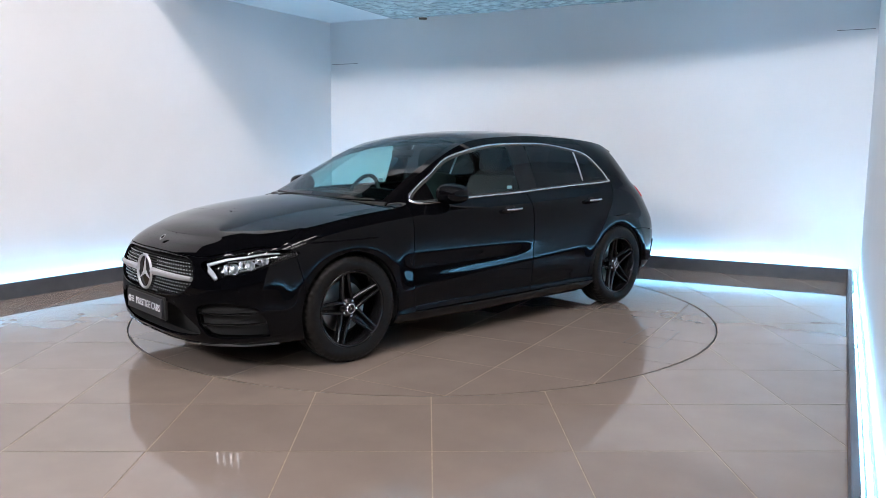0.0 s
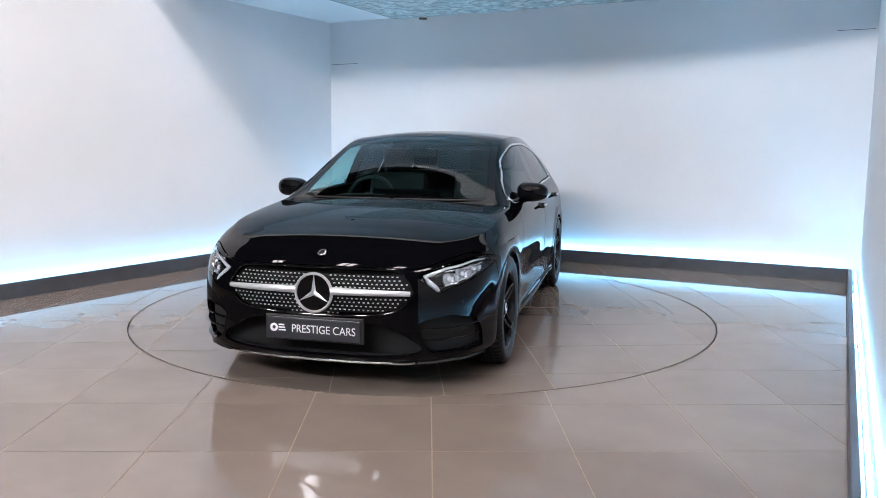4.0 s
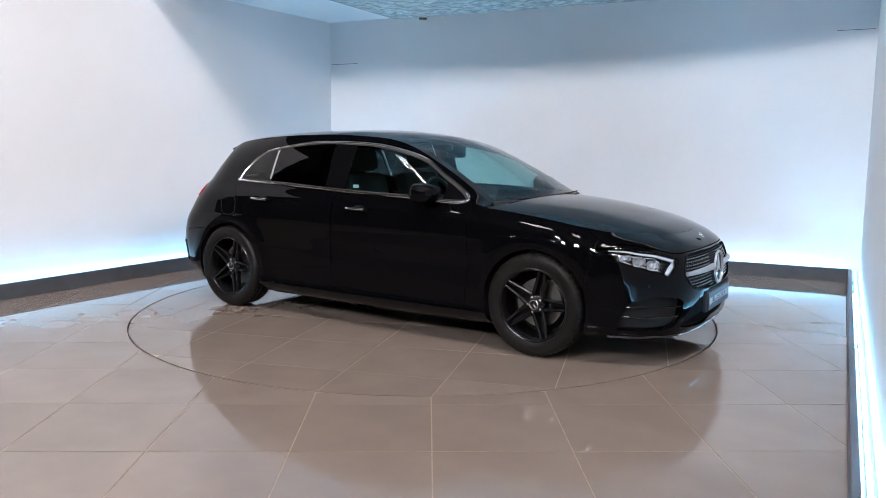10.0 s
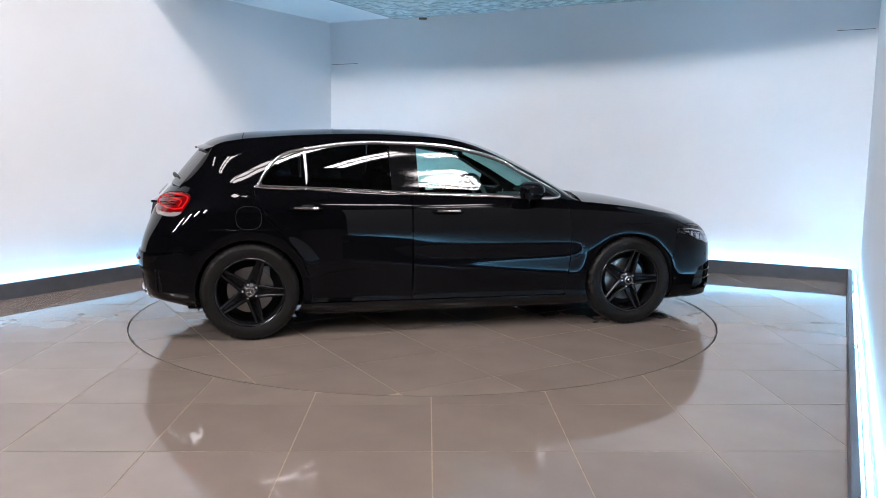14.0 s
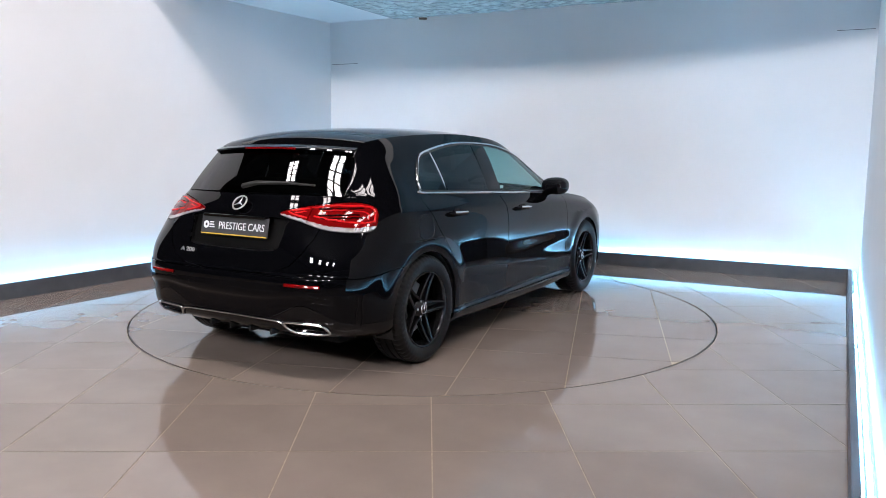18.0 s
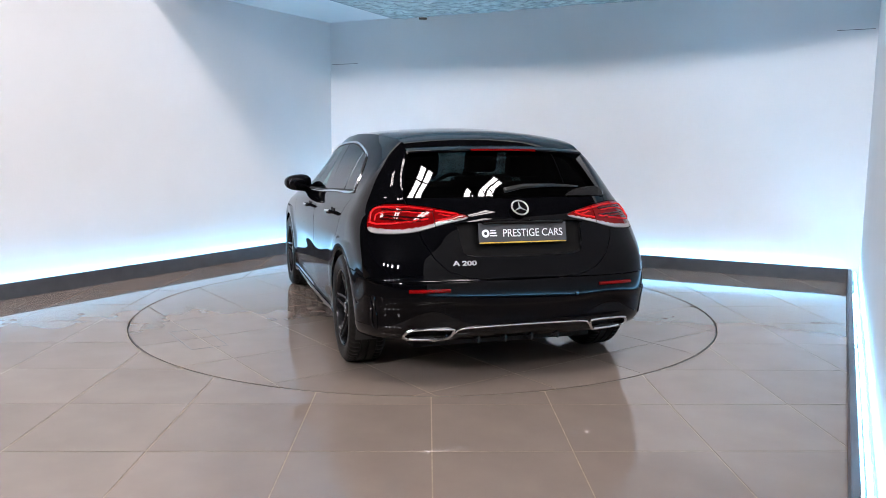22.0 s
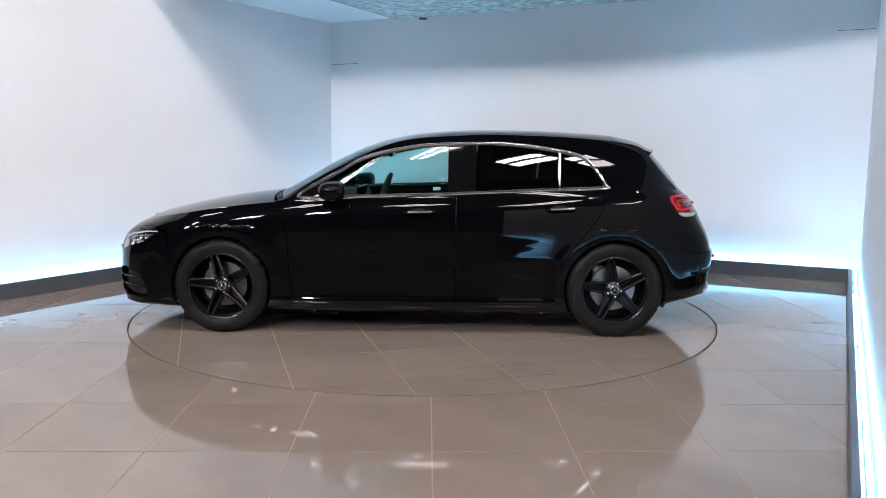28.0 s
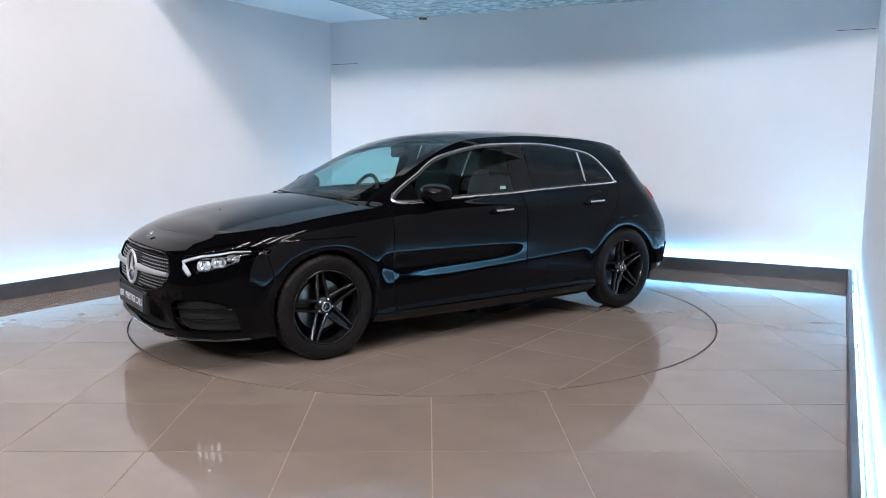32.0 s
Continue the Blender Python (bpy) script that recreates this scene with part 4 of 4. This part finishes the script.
# ---- rear end ----
for sy in (1, -1):
    side_f = (lambda M: M) if sy > 0 else (lambda M: mirrored(*M))
    tl = new("tail_lamp")
    tl.parent = car
    V, F = tail_patch
    outer = clip(V, F, 0.487 - V[:, 1], "in")
    inner = clip(V, F, 0.482 - V[:, 1], "out")
    for nm, piece in (("outer_lens", outer), ("inner_lens", inner)):
        pv, pf = piece
        t2 = coords(pv, "tail")
        lower = smooth_through((0.9, 1.0, 1.12, 1.36, 1.54, 1.75), (0.862, 0.862, 0.857, 0.866, 0.899, 0.932))(t2[:, 0])
        red, white = clip(pv, pf, lower - t2[:, 1], "in"), clip(pv, pf, lower - t2[:, 1] + 0.003, "out")
        shell(nm, *side_f(red), RED_LENS, tl, "glossy red lens", 0.02)
        if len(white[1]):
            shell("clear_lens", *side_f(white), CLEAR_LENS, tl, "white ribbed lens", 0.02)
    guides = (((0.985, 0.885), (0.975, 0.945), (1.04, 0.968), (1.24, 0.972), (1.45, 0.960)), ((1.03, 0.895), (1.04, 0.935), (1.2, 0.948), (1.38, 0.945)), ((0.985, 0.890), (1.1, 0.882), (1.34, 0.902), (1.45, 0.915)), ((1.47, 0.957), (1.63, 0.935), (1.50, 0.905)), ((1.5, 0.94), (1.58, 0.93)))
    for k, g2 in enumerate(guides):
        g = onto("tail", rounded(g2, 5, False), -0.001)
        bar("light_guide", [(p[0], p[1] * sy, p[2]) for p in g], 0.0055 if k in (0, 2, 3) else 0.004, RED_GUIDE, tl, "brighter red light guide")

    for zq, q0, q1 in ((0.958, 1.06, 1.40), (0.925, 1.10, 1.44), (0.908, 1.08, 1.40)):
        g = onto("tail", [(q, zq - 0.012 * (q - q0)) for q in np.linspace(q0, q1, 10)], -0.0005)
        bar("dark_slat", [(p[0], p[1] * sy, p[2]) for p in g], 0.0050, DARK_RED, tl, "dark red slat")

pan = onto("rear", both_sides(RECESS), 0.0)
V = np.concatenate([pan, pan + np.array((0.032, 0, 0))])
n = len(pan)
shell("plate_recess", V, [(i, (i + 1) % n, n + (i + 1) % n, n + i) for i in range(n)] + [tuple(range(2 * n - 1, n - 1, -1))], RECESS_BLACK, tailgate, "", 0, weld=0.0001)
bm = bmesh.new()
box(bm, -2.062, -2.02, -0.24, 0.24, 0.888, 0.905, 0.006)
part("grip_bar", bm, GLOSS_BLACK, tailgate)
emblem("rear_emblem", 0.052, car, pose(-2.004, 0, 0.972, 0, -40, 180), SATIN, True, 0.18)
# model badge in wide satin letters
c = onto("rear", [(0.348, 0.685)], -0.003)[0]
letters("A 200", 0.034, SATIN, tailgate, Matrix.Translation(c) @ pose(0, 0, 0, 0, -14, 174) @ pose(0, 0, 0, 90, 0, 90) @ Matrix.Diagonal((1.55, 1, 1, 1)), "model_badge", 0.0012)
for sy in (1, -1):
    ps = onto("rear", [(y, 0.548 - 0.006 * (y - 0.44)) for y in np.linspace(0.44, 0.655, 9)], -0.003)
    bar("rear_reflector", [(p[0], p[1] * sy, p[2]) for p in ps], 0.010, RED_LENS, car, "red strip reflector", flat=1.0)
    loop = onto("rear", EXHAUST, -0.005)
    tip = bar("exhaust_trim", [(p[0], p[1] * sy, p[2]) for p in loop], 0.008, CHROME, car, "chrome exhaust surround", closed=True)
    low = onto("rear", EXHAUST, 0.05)
    V = np.concatenate([loop, low]) * (1, sy, 1)
    n = len(loop)
    shell("exhaust_box", V, [(i, (i + 1) % n, n + (i + 1) % n, n + i) for i in range(n)] + [tuple(range(2 * n - 1, n - 1, -1))], VOID, tip, "", 0, weld=0.0001)
    # fins at the bumper corner
    for q in (1.12, 1.16):
        ps = onto("tail", [(q - 0.06 * (zq - 0.32), zq) for zq in np.linspace(0.33, 0.50, 16)], -0.001)
        bar("corner_fin", [(p[0], p[1] * sy, p[2]) for p in ps], 0.006, GLOSS_BLACK, car)
trim = [(-0.50, 0.258), (-0.45, 0.275), (-0.40, 0.315), (-0.36, 0.334), (-0.2, 0.338), (0, 0.339), (0.2, 0.338), (0.36, 0.334), (0.40, 0.315), (0.45, 0.275), (0.50, 0.258)]
trim = rounded(trim, 5, False)
bar("diffuser_trim", [tuple(p) for p in onto("rear", trim, -0.006)], 0.0055, CHROME, car, "chrome valance strip")
for y in (-0.24, -0.08, 0.08, 0.24):
    bm = bmesh.new()
    box(bm, -2.03, -1.85, y - 0.006, y + 0.006, 0.225, 0.29, 0.003)
    part("diffuser_fin", bm, MATT_BLACK, car)
bm = bmesh.new()
tube(bm, [(-1.756 + 0.35 * y * y, y, 1.287 - 0.07 * y * y) for y in np.linspace(-0.20, 0.20, 11)], 0.007, 6)
part("high_brake_light", bm, RED_LENS, car, "thin red brake light strip")
bm = bmesh.new()
tube(bm, [(-1.915, 0.06, 1.062), (-1.915, -0.05, 1.085), (-1.885, -0.25, 1.088), (-1.845, -0.43, 1.078)], [0.016, 0.014, 0.009, 0.006], 8)
part("rear_wiper", bm, MATT_BLACK, car, "black rear wiper")
# front wipers
for y0, y1 in ((0.05, 0.62), (-0.55, 0.02)):
    bm = bmesh.new()
    tube(bm, [(1.07 - 0.09 * (y / 0.7) ** 2, y, 0.958) for y in np.linspace(y0, y1, 8)], 0.006, 6)
    part("front_wiper", bm, MATT_BLACK, car)
bm = bmesh.new()
tube(bm, [(1.10 - 0.13 * (y / 0.7) ** 2, y, 0.926) for y in np.linspace(-0.70, 0.70, 15)], 0.020, 8)
part("cowl", bm, MATT_BLACK, car)

# ---- sides ----
for sy in (1, -1):
    m = new("door_mirror")
    m.parent = car
    bm = bmesh.new()
    bmesh.ops.create_uvsphere(bm, u_segments=28, v_segments=16, radius=1)
    for v in bm.verts:
        c = v.co
        for i in range(3):
            c[i] = math.copysign(abs(c[i]) ** 0.8, c[i])
        if c.x < 0:
            c.x *= 0.55
        c.z *= 1.0 - 0.12 * c.y
        v.co = Vector((c.x * 0.118, c.y * 0.110, c.z * 0.068))
    bmesh.ops.transform(bm, matrix=pose(0.555, 0.90 * sy, 0.995, 0, 0, 10 * sy), verts=bm.verts[:])
    part("housing", bm, PAINT, m, smooth=True, sharp=60)
    bm = bmesh.new()
    lathe(bm, [(0.0, 0.0), (0.9, 0.0), (1.0, -0.05)], 28, pose(0.507, 0.895 * sy, 0.995, 0, 0, 90 + 10 * sy) @ Matrix.Diagonal((0.088, 0.01, 0.052, 1)))
    part("mirror_glass", bm, REFLECTOR, m, "mirror glass")
    bm = bmesh.new()
    tube(bm, [(0.575, 0.80 * sy, 0.925), (0.57, 0.85 * sy, 0.935), (0.565, 0.885 * sy, 0.955)], [0.03, 0.026, 0.03], 10, flat=0.6)
    part("arm", bm, GLOSS_BLACK, m, smooth=True)
    bm = bmesh.new()
    tube(bm, [(0.635 - 0.6 * (y - 0.84) ** 2, y * sy, 0.985) for y in np.linspace(0.84, 0.995, 8)], 0.005, 6)
    part("indicator", bm, CLEAR_LENS, m, "pale indicator strip")
    for nm_parent, xa, zc in ((doors[0 if sy > 0 else 1], -0.02, 0.857), (rear_doors[0 if sy > 0 else 1], -0.985, 0.884)):
        ps = onto("side", [(xa + k, zc - 0.035 * k) for k in np.linspace(-0.105, 0.105, 9)], 0.0)
        out = [0.006, 0.026, 0.032, 0.034, 0.034, 0.034, 0.032, 0.026, 0.006]
        bm = bmesh.new()
        tube(bm, [(p[0], (p[1] + o) * sy, p[2]) for p, o in zip(ps, out)], [0.010, 0.013, 0.014, 0.014, 0.014, 0.014, 0.014, 0.013, 0.010], 10)
        h = part("handle", bm, PAINT, nm_parent, "gloss black door handle with chrome strip", smooth=True)
        bm = bmesh.new()
        tube(bm, [(p[0], (p[1] + o + 0.009) * sy, p[2] + 0.006) for p, o in zip(ps[1:-1], out[1:-1])], 0.0085, 8)
        part("chrome_strip", bm, CHROME, h, "bright chrome strip", smooth=True)
        # flat dark disc on the door paints the shade of the handle recess
        bm = bmesh.new()
        c = onto("side", [(xa + 0.01, zc)], -0.001)[0]
        lathe(bm, [(0.0, 0.0), (1.0, 0.0)], 24, Matrix.Translation((c[0], c[1] * sy, c[2])) @ Matrix.Diagonal((0.055, 0.001, 0.028, 1)))
        part("cup_shade", bm, VOID, h)

# parking sensors, fuel flap, window stickers
def disc(name, centre, normal, rad, mat, parent=car, label=""):
    bm = bmesh.new()
    q = Vector(normal).normalized().to_track_quat("Y", "Z").to_matrix().to_4x4()
    lathe(bm, [(0, 0.0025), (rad * 0.8, 0.0025), (rad, 0.0)], 18, Matrix.Translation(centre) @ q)
    return part(name, bm, mat, parent, label, smooth=True)


for view, a, zq in (("head", 1.30, 0.50), ("front", 0.36, 0.40), ("tail", 1.22, 0.50), ("rear", 0.30, 0.50)):
    c0, c1 = onto(view, [(a, zq)], -0.0005)[0], onto(view, [(a, zq)], -0.01)[0]
    for sy in (1, -1):
        disc("parking_sensor", c0 * (1, sy, 1), (c1 - c0) * (1, sy, 1), 0.0115, GLOSS_BLACK)
flap = onto("side", [(-1.36 + 0.082 * math.copysign(abs(math.cos(a)) ** 0.7, math.cos(a)), 0.825 + 0.075 * math.copysign(abs(math.sin(a)) ** 0.7, math.sin(a))) for a in np.linspace(0, 2 * math.pi, 40, endpoint=False)], 0.0)
bar("fuel_flap_gap", flip_y(flap), 0.0022, VOID, car, sides=5, closed=True)
for sy in (1, -1):
    bm = bmesh.new()
    box(bm, -0.155, -0.105, 0.765 * sy - 0.001, 0.765 * sy + 0.001, 1.0, 1.022, 0, None)
    part("window_sticker", bm, LETTER, car, "small pale window sticker")

# ---- wheels ----
def make_wheel():
    w = new("wheel")
    w.parent = car
    bm = bmesh.new()
    prof = [(0.228, -0.085), (0.236, -0.100), (0.262, -0.110), (0.295, -0.109), (0.315, -0.098), (0.325, -0.084)]
    tread = [(0.328, -0.075), (0.328, -0.052), (0.321, -0.050), (0.321, -0.043), (0.328, -0.041), (0.328, -0.006), (0.321, -0.004), (0.321, 0.004), (0.328, 0.006), (0.328, 0.041), (0.321, 0.043), (0.321, 0.050), (0.328, 0.052), (0.328, 0.075)]
    prof = prof + tread + [(r, -y) for r, y in prof[::-1]]
    rings = []
    SEG = 168
    for k in range(SEG):
        a = 2 * math.pi * k / SEG
        low = k % 3 == 0
        rings.append([bm.verts.new(((r - (0.005 if low and 0.050 < abs(y) < 0.100 and r > 0.31 else 0)) * math.cos(a), y, (r - (0.005 if low and 0.050 < abs(y) < 0.100 and r > 0.31 else 0)) * math.sin(a))) for r, y in prof])
    for k in range(SEG):
        a, b = rings[k], rings[(k + 1) % SEG]
        for i in range(len(prof) - 1):
            bm.faces.new((a[i], a[i + 1], b[i + 1], b[i]))
    bmesh.ops.recalc_face_normals(bm, faces=bm.faces[:])
    part("tyre", bm, RUBBER, w, "black road tyre", smooth=True, sharp=28)
    bm = bmesh.new()
    lathe(bm, [(0.226, 0.084), (0.233, 0.098), (0.229, 0.101), (0.221, 0.097), (0.214, 0.080), (0.210, 0.03), (0.205, -0.085)], 80)
    rim = part("rim", bm, RIM, w, "satin dark grey alloy rim", smooth=True)
    for k in range(5):
        a0 = math.pi / 2 + k * 2 * math.pi / 5
        for s in (1, -1):
            bm = bmesh.new()
            sec = []
            for t in np.linspace(0, 1, 7):
                r = 0.040 + t * 0.176
                off = s * (0.0345 - 0.0165 * t)
                wide = 0.0125 - 0.002 * t
                top = 0.066 + 0.030 * t ** 1.6
                deep = 0.034 - 0.006 * t
                loop = []
                for du_, dy_ in ((-wide, -deep), (-wide * 0.85, -0.006), (-wide * 0.35, 0.0), (wide * 0.35, 0.0), (wide * 0.85, -0.006), (wide, -deep)):
                    tang = off + du_
                    loop.append(bm.verts.new((r * math.cos(a0) - tang * math.sin(a0), top + dy_, r * math.sin(a0) + tang * math.cos(a0))))
                sec.append(loop)
            for i in range(6):
                for j in range(6):
                    bm.faces.new((sec[i][j], sec[i][(j + 1) % 6], sec[i + 1][(j + 1) % 6], sec[i + 1][j]))
            bm.faces.new(sec[0])
            bm.faces.new(sec[-1][::-1])
            bmesh.ops.recalc_face_normals(bm, faces=bm.faces[:])
            part("spoke", bm, RIM, rim, smooth=True, sharp=25)
        bm = bmesh.new()
        q = []
        for t in np.linspace(0, 1, 5):
            r = 0.05 + t * 0.165
            half = 0.030 - 0.012 * t
            top = 0.022 + 0.030 * t ** 1.6
            q.append([bm.verts.new((r * math.cos(a0) - tg * math.sin(a0), top, r * math.sin(a0) + tg * math.cos(a0))) for tg in (-half, half)])
        for i in range(4):
            bm.faces.new((q[i][0], q[i][1], q[i + 1][1], q[i + 1][0]))
        part("web", bm, RIM, rim)
    bm = bmesh.new()
    lathe(bm, [(0.0, 0.078), (0.030, 0.078), (0.036, 0.074), (0.052, 0.066), (0.064, 0.050), (0.064, 0.0)], 40)
    part("hub", bm, RIM, w, smooth=True)
    for k in range(5):
        a = math.pi / 2 + (k + 0.5) * 2 * math.pi / 5
        bm = bmesh.new()
        lathe(bm, [(0.0, 0.070), (0.006, 0.070), (0.008, 0.066), (0.008, 0.05)], 10, Matrix.Translation((0.047 * math.cos(a), 0, 0.047 * math.sin(a))))
        part("bolt", bm, SATIN, w)
    e = emblem("cap", 0.033, w, pose(0, 0.080, 0, 0, 0, 90), CHROME, True, 0.30)
    bm = bmesh.new()
    lathe(bm, [(0.06, -0.005), (0.155, -0.005), (0.155, -0.03), (0.06, -0.03)], 48)
    part("brake_disc", bm, DISC, w, "bare steel brake disc", smooth=True)
    # added dark disc that gives the shade behind the spokes
    bm = bmesh.new()
    lathe(bm, [(0.0, -0.06), (0.205, -0.07)], 40)
    part("inner_shade", bm, VOID, w)
    return w


first = make_wheel()
first.matrix_basis = pose(AX, 0.782, HUB, 0, 12, 0)
for k, (sx, sy) in enumerate(((-1, 1), (1, -1), (-1, -1))):
    w2 = copy_thing(first, pose(sx * AX, sy * 0.782, HUB, 0, (10, -15, -20)[k], 0 if sy > 0 else 180))
for sx in (1, -1):
    for sy in (1, -1):
        bm = bmesh.new()
        ya, yb = (0.50, 0.868)
        n = 28
        a_s = np.linspace(-0.35, math.pi + 0.35, n)
        vs = [[bm.verts.new((sx * AX + (ARCH + 0.004) * math.cos(a), y * sy, HUB + (ARCH + 0.004) * math.sin(a))) for y in (ya, yb)] for a in a_s]
        for i in range(n - 1):
            bm.faces.new((vs[i][0], vs[i][1], vs[i + 1][1], vs[i + 1][0]))
        bm.faces.new([v[0] for v in vs])
        part("arch_liner", bm, MATT_BLACK, car)
        bm = bmesh.new()
        box(bm, sx * AX + 0.05, sx * AX + 0.13, 0.70 * sy - 0.03, 0.70 * sy + 0.03, HUB - 0.02, HUB + 0.15, 0.012)
        part("brake_caliper", bm, SATIN, car, "grey brake caliper")

# ---- underside and cabin ----
# underbody coloured near-black so that the shade beneath the car stays dark
bm = bmesh.new()
box(bm, -1.80, 2.10, -0.56, 0.56, 0.165, 0.24, 0.01)
box(bm, -0.95, 0.95, -0.80, 0.80, 0.150, 0.26, 0.01)
part("underbody", bm, VOID, car)
bm = bmesh.new()
box(bm, -1.90, -1.15, -0.62, 0.62, 0.55, 0.94, 0.05)
part("boot_shelf", bm, SEAT, car)
bm = bmesh.new()
box(bm, 0.62, 1.12, -0.70, 0.70, 0.35, 0.90, 0.06)
box(bm, 0.50, 0.75, -0.72, 0.72, 0.60, 0.87, 0.05)
box(bm, 0.48, 0.72, -0.55, -0.18, 0.86, 0.95, 0.03)
part("dashboard", bm, SEAT, car, "black dashboard")
bm = bmesh.new()
box(bm, 0.485, 0.50, -0.30, 0.22, 0.88, 0.99, 0.006)
part("display", bm, GLOSS_BLACK, car, "wide dark display")
st = new("steering_wheel")
st.parent = car
bm = bmesh.new()
tube(bm, [(0, 0.18 * math.cos(a), 0.18 * math.sin(a)) for a in np.linspace(0, 2 * math.pi, 36, endpoint=False)], 0.016, 8, True)
part("rim", bm, SEAT, st, smooth=True)
bm = bmesh.new()
box(bm, -0.02, 0.02, -0.06, 0.06, -0.06, 0.05, 0.015)
box(bm, -0.01, 0.01, -0.17, 0.17, -0.015, 0.015, 0.005)
box(bm, -0.01, 0.01, -0.02, 0.02, -0.17, 0, 0.005)
part("spokes", bm, SEAT, st)
st.matrix_basis = pose(0.36, -0.37, 0.90, 0, -22, 0)


def seat(x_at, y_at, wide, head):
    s = new("seat")
    s.parent = car
    bm = bmesh.new()
    box(bm, -0.25, 0.27, -wide, wide, -0.12, 0.05, 0.05)
    part("cushion", bm, SEAT, s, smooth=True)
    bm = bmesh.new()
    box(bm, -0.09, 0.06, -wide, wide, 0.0, 0.60, 0.055, pose(-0.24, 0, 0, 0, -14, 0))
    part("backrest", bm, SEAT, s, smooth=True)
    for y in head:
        bm = bmesh.new()
        box(bm, -0.05, 0.05, y - 0.13, y + 0.13, 0.62, 0.80, 0.045, pose(-0.22, 0, 0, 0, -12, 0))
        part("headrest", bm, SEAT, s, smooth=True)
    s.matrix_basis = pose(x_at, y_at, 0.50)
    return s


seat(0.0, 0.37, 0.25, (0,))
seat(0.0, -0.37, 0.25, (0,))
seat(-0.85, 0, 0.66, (-0.36, 0.36))
bm = bmesh.new()
box(bm, 0.23, 0.27, -0.12, 0.12, 1.215, 1.275, 0.018)
box(bm, 0.24, 0.31, -0.05, 0.05, 1.27, 1.315, 0.012)
part("inner_mirror", bm, GLOSS_BLACK, car, "black inner mirror")
bm = bmesh.new()
vs_, fs_ = ROOF
part_v = [tuple(v - np.array((0, 0, 0.035))) for v in vs_]
mesh_object("headlining", *joined((np.array(part_v), fs_), mirrored(np.array(part_v), fs_)), SEAT, car)

# ---- what moves ----
TURN = ((0.0, -138.5), (0.5, -138.3), (1.0, -136.7), (1.5, -133.5), (2.0, -128.5), (2.5, -122.9), (3.0, -117.1), (3.5, -111.3),
        (5.5, -87.2), (6.5, -75.1), (7.5, -63.2), (8.5, -51.8), (9.5, -39.8), (10.5, -28.3), (11.5, -17.0), (12.5, -5.7), (13.5, 5.5),
        (14.5, 16.9), (16.5, 40.6), (17.5, 52.6), (18.5, 64.5), (19.5, 76.4), (20.5, 88.5), (21.5, 100.5), (22.5, 112.5),
        (23.5, 124.4), (24.5, 136.3), (25.5, 148.2), (27.5, 171.9), (28.5, 183.2), (29.5, 194.0), (30.5, 205.2), (31.0, 210.4), (31.5, 213.9), (32.0, 215.8))


def motions():
    walk(turntable, [(t, pose(0, 0, 0, rz=a)) for t, a in TURN])
    rows = []
    for t, a in TURN:
        p = Matrix.Rotation(radians(a), 4, "Z") @ Vector((0.0152, 0.0359, 0))
        rows.append((t, pose(p.x, p.y, 0, rz=a - 0.134)))
    walk(car, rows)


motions()
